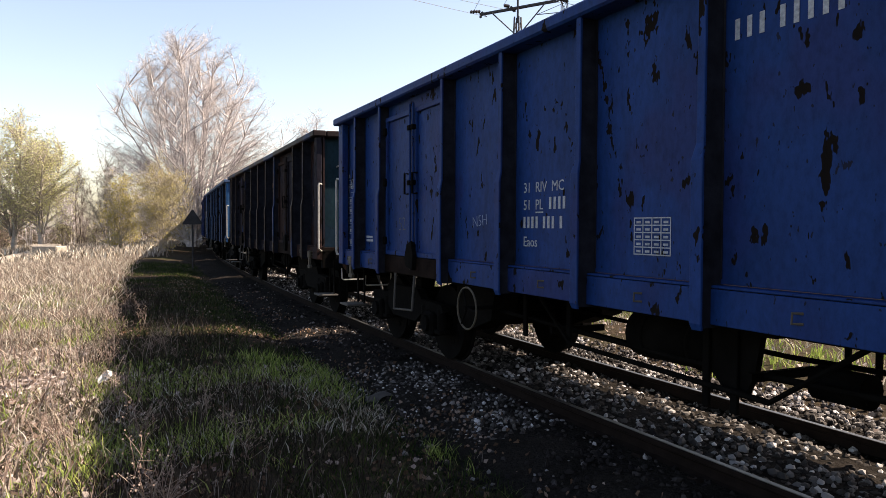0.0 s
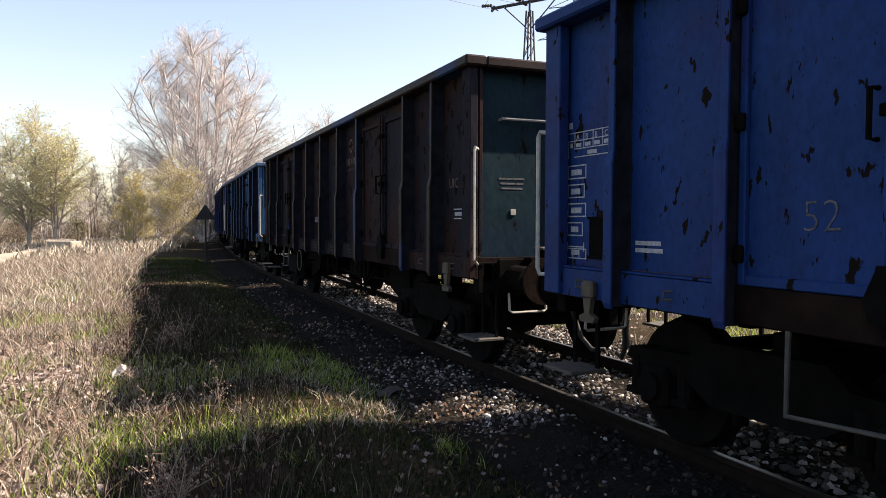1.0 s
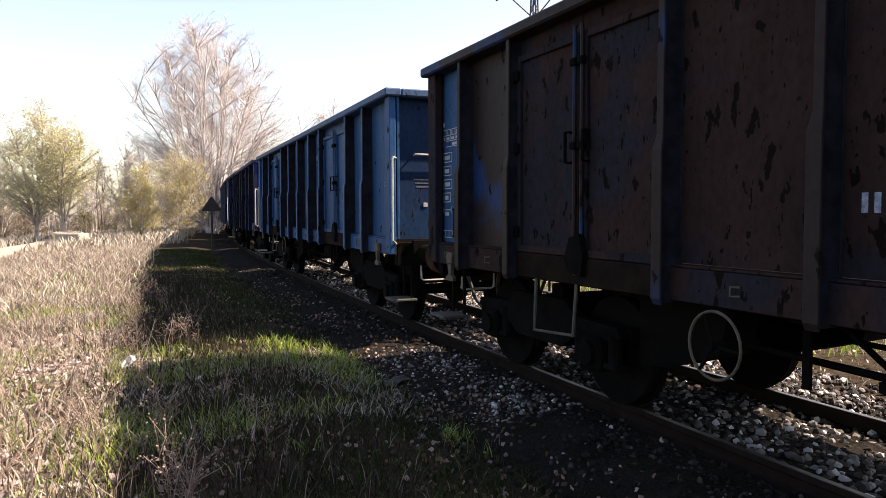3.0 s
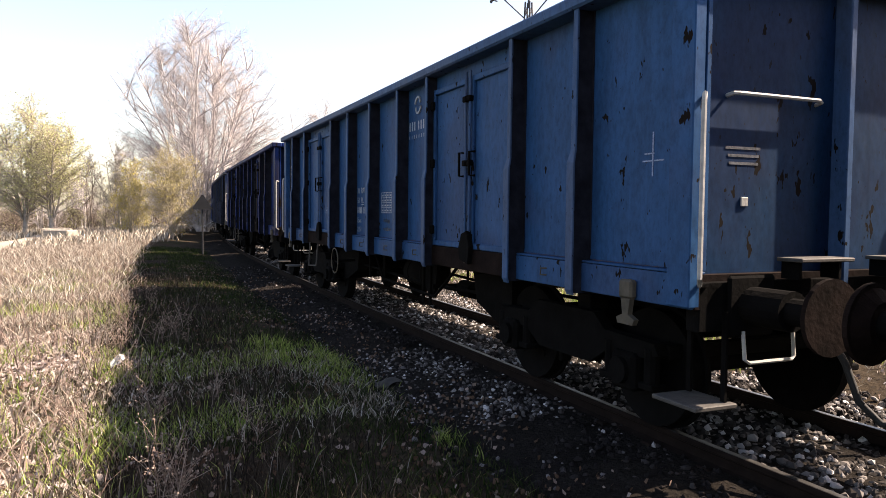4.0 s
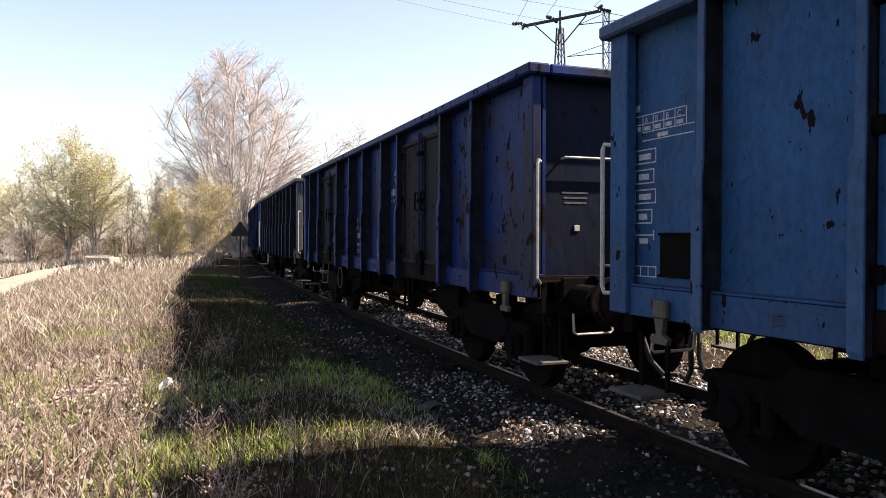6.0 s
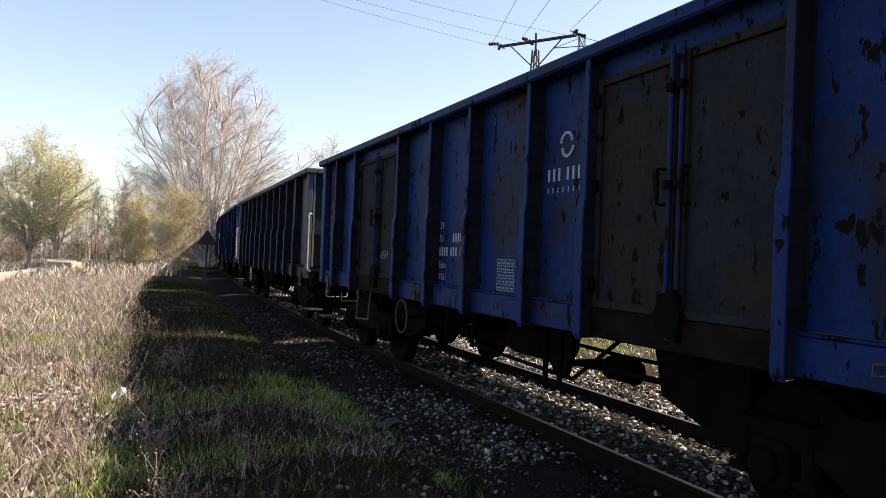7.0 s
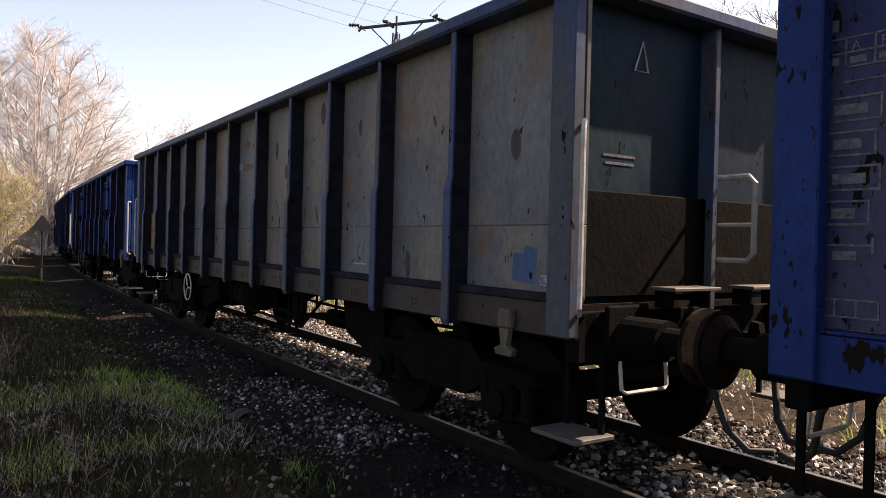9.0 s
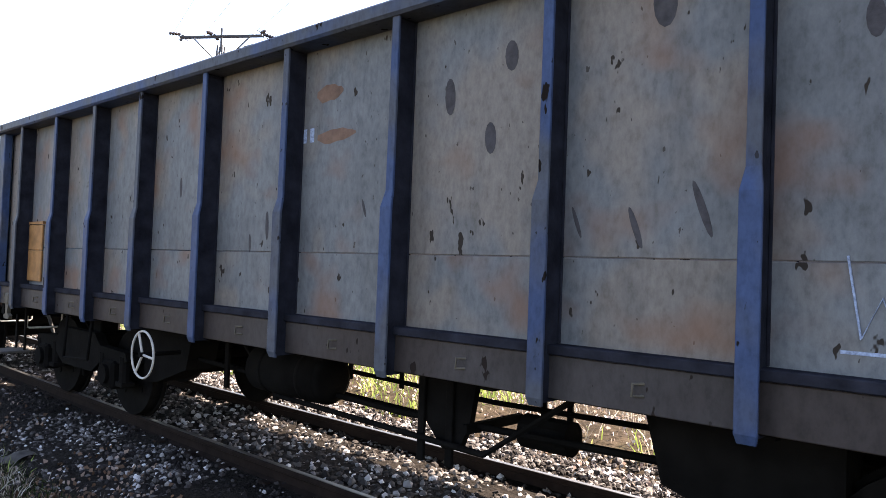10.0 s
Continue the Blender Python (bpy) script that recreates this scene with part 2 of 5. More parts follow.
FIELD = soil("field_soil_and_litter", [(0.0234, 0.0175, 0.0117), (0.0468, 0.0351, 0.0234), (0.0286, 0.0299, 0.013)], 0.45)
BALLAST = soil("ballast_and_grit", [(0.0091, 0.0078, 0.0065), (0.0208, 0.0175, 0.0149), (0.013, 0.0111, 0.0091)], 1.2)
DIRT = soil("pale_dirt_road", [(0.306, 0.2635, 0.2125), (0.391, 0.3485, 0.289), (0.34, 0.289, 0.2295)], 0.5)


# ---- mesh helpers ----
def slab(bm, x0, x1, y0, y1, z0, z1, bevel=0.0):
    m = Matrix.Translation(((x0 + x1) / 2, (y0 + y1) / 2, (z0 + z1) / 2)) @ Matrix.Diagonal((x1 - x0, y1 - y0, z1 - z0, 1))
    made = bmesh.ops.create_cube(bm, size=1, matrix=m)["verts"]
    if bevel:
        edges = list({e for v in made for e in v.link_edges})
        bmesh.ops.bevel(bm, geom=edges, offset=bevel, segments=1, affect="EDGES")
    return bm


def outline(bm, points, depth, m=Matrix()):
    """A flat outline in x, z pushed out along y."""
    front = [bm.verts.new(m @ Vector((x, 0, z))) for x, z in points]
    back = [bm.verts.new(m @ Vector((x, depth, z))) for x, z in points]
    bm.faces.new(front)
    bm.faces.new(back[::-1])
    k = len(points)
    for i in range(k):
        bm.faces.new((front[i], back[i], back[(i + 1) % k], front[(i + 1) % k]))
    bmesh.ops.recalc_face_normals(bm, faces=bm.faces)
    return bm


def drum(bm, at, axis, r, length, n=16, r2=None):
    turn = Vector((0, 0, 1)).rotation_difference(Vector(axis)).to_matrix().to_4x4()
    bmesh.ops.create_cone(bm, cap_ends=True, segments=n, radius1=r, radius2=r if r2 is None else r2, depth=length, matrix=Matrix.Translation(at) @ turn)
    return bm


def tube(bm, points, r, n=6, closed=False):
    points = [Vector(p) for p in points]
    k = len(points)
    rings = []
    for i, p in enumerate(points):
        a = points[(i - 1) % k] if closed or i else p
        b = points[(i + 1) % k] if closed or i < k - 1 else p
        d = (b - a).normalized()
        side = d.orthogonal().normalized() if i == 0 else (side - d * side.dot(d)).normalized()
        up = d.cross(side)
        rings.append([bm.verts.new(p + (side * math.cos(j * math.tau / n) + up * math.sin(j * math.tau / n)) * r) for j in range(n)])
    for i in range(k if closed else k - 1):
        a, b = rings[i], rings[(i + 1) % k]
        for j in range(n):
            bm.faces.new((a[j], a[(j + 1) % n], b[(j + 1) % n], b[j]))
    if not closed:
        bm.faces.new(rings[0][::-1])
        bm.faces.new(rings[-1])
    return bm


def mesh_of(name, bm, mat, smooth=False):
    me = bpy.data.meshes.new(name)
    bmesh.ops.recalc_face_normals(bm, faces=bm.faces)
    bm.to_mesh(me)
    bm.free()
    me.materials.append(mat)
    if smooth:
        me.shade_smooth()
    return me


def part(name, bm, mat, parent=None, label="", at=None, smooth=False):
    """One mesh object, from a bmesh or from mesh data that alike pieces share."""
    me = bm if isinstance(bm, bpy.types.Mesh) else mesh_of(name, bm, mat, smooth)
    ob = new(name, me)
    ob.parent = parent
    if at is not None:
        ob.matrix_basis = at
    return tagged(ob, label)


def raw(name, verts, faces, mat):
    me = bpy.data.meshes.new(name)
    me.from_pydata([tuple(v) for v in verts], [], faces)
    me.materials.append(mat)
    return new(name, me)


BM = bmesh.new

# ---- ground, road and track ----
def build_ground():
    def steps(n, near, far):
        k = np.linspace(-1, 1, n)
        p = math.log(far / near) + 2
        return np.sinh(k * p) / math.sinh(p) * far
    us, vs = steps(190, 0.12, 1800), steps(190, 0.12, 1800)
    verts = [(x, y + 8, ground_z(x, y + 8)) for y in vs for x in us]
    n = len(us)
    faces = [(j * n + i, j * n + i + 1, (j + 1) * n + i + 1, (j + 1) * n + i) for j in range(n - 1) for i in range(n - 1)]
    ob = raw("ground", verts, faces, FIELD)
    ob.data.shade_smooth()
    tagged(ob, "uneven field ground of brown soil and leaf litter", "ground", kind="structure")

    # pale dirt road across the field
    verts, faces = [], []
    line = [(-13, 14), (-17.5, 25), (-22.5, 36), (-29, 52), (-36, 69), (-44, 88), (-58, 118)]
    rows = []
    for (x0, y0), (x1, y1) in zip(line, line[1:]):
        for k in range(8):
            rows.append((x0 + (x1 - x0) * k / 8, y0 + (y1 - y0) * k / 8))
    for i, (x, y) in enumerate(rows):
        w = 1.5 + 0.25 * noise.noise((i * 0.4, 0, 0))
        for j in range(5):
            px, py = x - w + 2 * w * j / 4 - 1.2, y
            verts.append((px, py, ground_z(px, py) + 0.03 + 0.02 * (j in (1, 2, 3))))
    for i in range(len(rows) - 1):
        for j in range(4):
            faces.append((i * 5 + j, i * 5 + j + 1, (i + 1) * 5 + j + 1, (i + 1) * 5 + j))
    tagged(raw("road", verts, faces, DIRT), "pale sandy dirt road through the dry field", "road", kind="structure")

    # ballast bed
    profile = [(-3.2, -0.36), (-2.2, -0.24), (-1.6, -0.165), (-0.9, -0.12), (0, -0.115), (0.9, -0.12), (1.4, -0.13), (1.9, -0.19), (2.5, -0.28), (2.9, -0.36)]
    verts, faces = [], []
    rows = [-30 + 0.5 * i for i in range(300)]
    for s in rows:
        for off, z in profile:
            p = on_track(s, off, z)
            p.z += 0.025 * noise.noise((p.x * 3, p.y * 3, 1)) - 0.02
            verts.append(p)
    k = len(profile)
    for i in range(len(rows) - 1):
        for j in range(k - 1):
            faces.append((i * k + j, i * k + j + 1, (i + 1) * k + j + 1, (i + 1) * k + j))
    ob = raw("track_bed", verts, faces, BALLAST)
    ob.data.shade_smooth()
    tagged(ob, "grey-brown gritty ballast bed under the rails", "track bed", kind="structure")


def build_rails():
    head = [(-0.036, -0.012), (-0.036, -0.04), (-0.009, -0.055), (-0.009, -0.125), (-0.065, -0.145), (-0.065, -0.155),
            (0.065, -0.155), (0.065, -0.145), (0.009, -0.125), (0.009, -0.055), (0.036, -0.04), (0.036, -0.012), (0.028, -0.003), (-0.028, -0.003)]
    for side in (0.7535, -0.7535):
        verts, faces = [], []
        rows = [-32 + 1.0 * i for i in range(150)]
        for s in rows:
            verts += [on_track(s, side + o, z) for o, z in head]
        k = len(head)
        for i in range(len(rows) - 1):
            for j in range(k):
                faces.append((i * k + j, i * k + (j + 1) % k, (i + 1) * k + (j + 1) % k, (i + 1) * k + j))
        rail = tagged(raw("rail", verts, faces, RAIL_SIDE), "rusty steel rail with a worn shiny head", "rail", "pair of rails")
        verts, faces = [], []
        for s in rows:
            verts += [on_track(s, side + o, z) for o, z in ((-0.027, -0.003), (-0.022, 0.0), (0.022, 0.0), (0.027, -0.003))]
        for i in range(len(rows) - 1):
            for j in range(3):
                faces.append((i * 4 + j, i * 4 + j + 1, (i + 1) * 4 + j + 1, (i + 1) * 4 + j))
        top = raw("running_surface", verts, faces, RAIL_TOP)
        top.parent = rail
        tagged(top, "polished running surface")
    me = mesh_of("sleeper", slab(BM(), -0.13, 0.13, -1.3, 1.3, -0.36, -0.155, 0.02), CONCRETE)
    clip = mesh_of("rail_clip", slab(BM(), -0.06, 0.06, -0.035, 0.035, -0.155, -0.125, 0.008), RAIL_SIDE)
    for i in range(160):
        ob = part("sleeper", me, None, at=track_pose(-22 + 0.6 * i))
        tagged(ob, "grey concrete sleeper half buried in the ballast", "sleeper", "sleepers under the rails")
        if 34 < i < 66:
            for off in (0.65, 0.86, -0.65, -0.86):
                part("rail_clip", clip, None, ob, at=pose(0, off, 0))


# ---- wagons ----
POSTS_WIDE = [0.92, 1.95, 3.90, 5.17, 6.36, 7.60, 8.86, 10.86, 11.90]
POSTS_MIDDLE = [0.92, 1.97, 4.03, 5.20, 6.42, 7.62, 8.80, 10.90, 11.85]
POSTS_DOORS = [1.04, 2.18, 4.21, 5.26, 6.38, 7.55, 8.55, 10.55, 11.58]
POSTS_UNEVEN = [1.08, 2.17, 4.17, 5.29, 6.36, 7.58, 8.48, 10.36, 11.38]
POSTS_PLAIN = [0.92, 1.98, 2.98, 3.98, 5.10, 6.20, 7.30, 8.40, 9.41, 10.43, 11.57]
shared = {}


def data(key, make, mat, smooth=False):
    key = (*key, mat.name)
    if key not in shared:
        shared[key] = mesh_of(key[0], make(), mat, smooth)
    return shared[key]


def post_mesh():
    """A T-section post: a web behind an outer flange that steps wider and deeper below."""
    bm = BM()
    rings = []
    for z, w, d in ((3.18, 0.030, 0.075), (2.13, 0.031, 0.08), (2.03, 0.047, 0.105), (1.06, 0.047, 0.105), (1.02, 0.038, 0.09)):
        o = 1.36 + d
        rings.append([bm.verts.new(v) for v in ((-w, o - 0.016, z), (-w, o - 0.003, z), (-w + 0.005, o, z), (w - 0.005, o, z), (w, o - 0.003, z), (w, o - 0.016, z))])
    k = len(rings[0])
    for a, b in zip(rings, rings[1:]):
        for i in range(k):
            bm.faces.new((a[i], a[(i + 1) % k], b[(i + 1) % k], b[i]))
    bm.faces.new(rings[0][::-1])
    bm.faces.new(rings[-1])
    return bm


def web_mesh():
    """The inner leg of a post and a strip on the side sheet, dark to hold the shade behind the flange."""
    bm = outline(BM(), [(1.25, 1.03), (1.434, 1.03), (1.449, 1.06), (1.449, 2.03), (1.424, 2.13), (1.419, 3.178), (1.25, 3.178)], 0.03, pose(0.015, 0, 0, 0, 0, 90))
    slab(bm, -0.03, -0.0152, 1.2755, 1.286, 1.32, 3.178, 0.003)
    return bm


def panel_mesh(w, z0, z1):
    return slab(BM(), -w / 2, w / 2, 1.24, 1.275, z0, z1, 0.003)


def leaf_mesh(w):
    """The sheet of a door leaf."""
    return slab(BM(), -w / 2, w / 2, 1.28, 1.315, 1.27, 3.03)


def wheel_mesh():
    bm = drum(BM(), (0, 0.765, 0), (0, 1, 0), 0.455, 0.12, 32)
    drum(bm, (0, 0.70, 0), (0, 1, 0), 0.485, 0.03, 32)
    drum(bm, (0, 0.80, 0), (0, 1, 0), 0.13, 0.2, 16)
    for k in range(4):
        a = k * math.pi / 2 + 0.4
        drum(bm, (0.27 * math.cos(a), 0.829, 0.27 * math.sin(a)), (0, 1, 0), 0.035, 0.012, 8)
    return bm


def bolster_mesh():
    bm = slab(BM(), -0.22, 0.22, -0.955, 0.955, 0.5, 0.8, 0.02)
    drum(bm, (0, 0, 0.84), (0, 0, 1), 0.25, 0.1, 16)
    return bm


def side_frame_mesh():
    return outline(BM(), [(-1.25, 0.62), (-1.2, 0.70), (-0.6, 0.72), (-0.45, 0.84), (0.45, 0.84), (0.6, 0.72), (1.2, 0.70), (1.25, 0.62), (1.1, 0.58), (0.62, 0.55), (0.4, 0.42), (-0.4, 0.42), (-0.62, 0.55), (-1.1, 0.58)], 0.1, Matrix.Translation((0, 0.96, 0)))


def box_mesh():
    bm = slab(BM(), -0.14, 0.14, -0.09, 0.1, -0.15, 0.14, 0.03)
    drum(bm, (0, 0.115, 0), (0, 1, 0), 0.1, 0.05, 16)
    for x in (-0.24, 0.24):
        drum(bm, (x, 0, 0.06), (0, 0, 1), 0.06, 0.26, 10)
        slab(bm, x - 0.08, x + 0.08, -0.07, 0.07, -0.11, -0.06, 0.008)
    return bm


def underframe_mesh():
    bm = BM()
    for y in (1, -1):
        slab(bm, -6.38, 6.38, *sorted((1.12 * y, 1.22 * y)), 1.02, 1.21, 0.006)
        slab(bm, -6.38, 6.38, *sorted((0.16 * y, 0.30 * y)), 0.88, 1.21, 0.006)
        slab(bm, -6.40, 6.40, *sorted((1.22 * y, 1.30 * y)), 1.19, 1.21)
    for x in (-6.38, 6.26):
        slab(bm, x, x + 0.12, -1.28, 1.28, 0.90, 1.22, 0.008)
    for x in (-4.5, -3.0, -1.5, 0, 1.5, 3.0, 4.5):
        slab(bm, x - 0.05, x + 0.05, -1.2, 1.2, 1.0, 1.2, 0.005)
    return bm


def rigging_mesh():
    """Brake rods, levers and hangers between the bogies."""
    bm = BM()
    for y, z in ((0.35, 0.62), (-0.3, 0.66), (0.75, 0.72)):
        tube(bm, [(-3.2, y, z), (-0.4, y * 1.05, z - 0.06), (3.2, y, z + 0.02)], 0.022)
    tube(bm, [(-1.9, 0.9, 0.98), (-1.3, 0.95, 0.56), (0.9, 0.9, 0.60), (1.5, 0.85, 0.98)], 0.02)
    for x in (-0.95, -0.7, 0.95, 1.7):
        slab(bm, x - 0.03, x + 0.03, 0.85, 0.88, 0.40 if x < 0 else 0.55, 1.03, 0.005)
        slab(bm, x - 0.025, x + 0.025, -0.6, -0.57, 0.5, 1.03, 0.005)
    outline(bm, [(-0.45, 0.98), (0.05, 0.98), (-0.02, 0.66), (-0.18, 0.5), (-0.32, 0.52), (-0.4, 0.7)], 0.05, Matrix.Translation((-0.7, 0.8, 0)))
    drum(bm, (-1.5, 0.55, 0.66), (1, 0, 0), 0.11, 0.35, 12)
    for x in (-1.1, 1.2):
        slab(bm, x - 0.02, x + 0.02, 0.3, 0.9, 0.64, 0.70)
    return bm


def tank_mesh():
    bm = drum(BM(), (0, 0, 0), (1, 0, 0), 0.2, 0.86, 20)
    drum(bm, (0.45, 0, 0), (1, 0, 0), 0.2, 0.05, 20, 0.14)
    drum(bm, (-0.45, 0, 0), (-1, 0, 0), 0.2, 0.05, 20, 0.14)
    for x in (-0.25, 0.25):
        drum(bm, (x, 0, 0), (1, 0, 0), 0.207, 0.04, 20)
        slab(bm, x - 0.02, x + 0.02, -0.02, 0.02, 0.18, 0.32)
    return bm


def end_mesh():
    """End wall sheet facing outward."""
    return slab(BM(), 6.24, 6.275, -1.28, 1.28, 1.25, 3.2)


def rail_bar(points, r=0.017):
    return tube(BM(), points, r, 6)


def text_part(words, x, z, size, mat, parent, name="lettering", lean=0.0, y=1.2785):
    cu = bpy.data.curves.new(name, "FONT")
    cu.body, cu.size, cu.extrude, cu.resolution_u = words, size, 0.001, 2
    cu.offset = -0.022 * size if "chalk" in name else 0.0
    cu.materials.append(mat)
    ob = new(name, cu)
    ob.parent = parent
    ob.matrix_basis = pose(x, y, z, 90, 0, 180) @ pose(0, 0, 0, 0, 0, lean)
    return ob


def bars_part(rects, x, z, mat, parent, name="marking", y=1.2765, label=""):
    """Flat painted bars: (right, up, width, height) from a corner at x, z, seen from the near side."""
    bm = BM()
    for a, b, w, h in rects:
        slab(bm, x - a - w, x - a, y, y + 0.002, z + b, z + b + h)
    return part(name, bm, mat, parent, label)


def number_bars(groups, digit=0.055, height=0.1, fill=0.62):
    """Character-sized bars, in groups."""
    out, x = [], 0.0
    for g in groups:
        for _ in range(g):
            out.append((x, 0, digit * fill, height))
            x += digit + 0.012
        x += 0.05
    return out


def grid_bars(w, h, cols, rows, line=0.008, fill=True):
    out = [(0, h * r / rows, w, line) for r in range(rows + 1)] + [(w * c / cols, 0, line, h + line) for c in range(cols + 1)]
    if fill:
        for r in range(rows):
            for c in range(cols):
                out.append((w * (c + 0.3) / cols, h * (r + 0.35) / rows, w * 0.5 / cols, h * 0.32 / rows))
    return out


def data_block(parent, x, MARK=MARK, top=2.36):
    """The small boxed inscriptions at a wagon's end panel, and the card holder below them."""
    holder = part("card_holder", slab(BM(), x - 0.80, x - 0.46, 1.276, 1.30, 1.36, 1.66, 0.006), DIRTY_SHADED, parent)
    for z in (1.35, 1.65):
        part("rim", slab(BM(), x - 0.81, x - 0.45, 1.30, 1.308, z, z + 0.02), DIRTY_SHADED, holder)
    bars_part([(0.09 * (r < 2), 0.0633 * r, 0.56 - 0.09 * (r < 2) * 0, 0.008) for r in (0, 1, 2, 3)] + [(0.0, 0.0, 0.008, 0.13)] + [(0.09 + 0.1195 * k, 0.0633, 0.008, 0.13) for k in range(5)] + [(0.11 + 0.1195 * k, 0.08, 0.07, 0.03) for k in range(4)] + [(0.03, 0.08, 0.035, 0.035), (0.26, 0.016, 0.12, 0.03)], x - 0.14, top, MARK, parent, "load_table")
    for k, letter in enumerate("ABBC"):
        text_part(letter, x - 0.255 - 0.1195 * k, top + 0.135, 0.062, MARK, parent)
    bars_part([(0, 0, 0.05, 0.05), (0.07, 0, 0.05, 0.05)], x - 0.08, top + 0.23, MARK, parent)
    for k, w in enumerate((0.24, 0.22, 0.24, 0.2, 0.22)):
        z = top - 0.17 - 0.15 * k
        bars_part([(0, 0, w, 0.01), (0, 0.1, w, 0.01), (0, 0, 0.01, 0.11), (w, 0, 0.01, 0.11), (0.05, 0.03, w - 0.1, 0.045)] if k < 4 else [(0, 0.06, w, 0.01), (0, 0.03, 0.01, 0.07), (w, 0.03, 0.01, 0.07), (0.06, 0.0, w - 0.12, 0.04)], x - 0.14, z, MARK, parent)
    bars_part(grid_bars(0.27, 0.075, 3, 1, fill=False), x - 0.12, 1.34, MARK, parent)


def logo(parent, x, z, mat, single=False):
    """The operator's mark as a plain swirl and two rows of bars."""
    if single:
        return bars_part(number_bars([3, 5], 0.075, 0.12, 0.45), x, z, mat, parent)
    bm = BM()
    m = pose(x - 0.3, 1.2775, z + 0.3)
    for k in (0, math.pi):
        tube(bm, [m @ Vector((0.10 * math.cos(a + k) * (1 - 0.08 * a), 0, 0.10 * math.sin(a + k))) for a in np.linspace(0.2, 2.9, 9)], 0.018, 4)
    part("emblem", bm, mat, parent)
    bars_part(number_bars([3, 5], 0.07, 0.11, 0.45), x, z, mat, parent)
    bars_part([(0.08 * k, 0, 0.012, 0.045) for k in range(8)], x, z - 0.10, mat, parent)


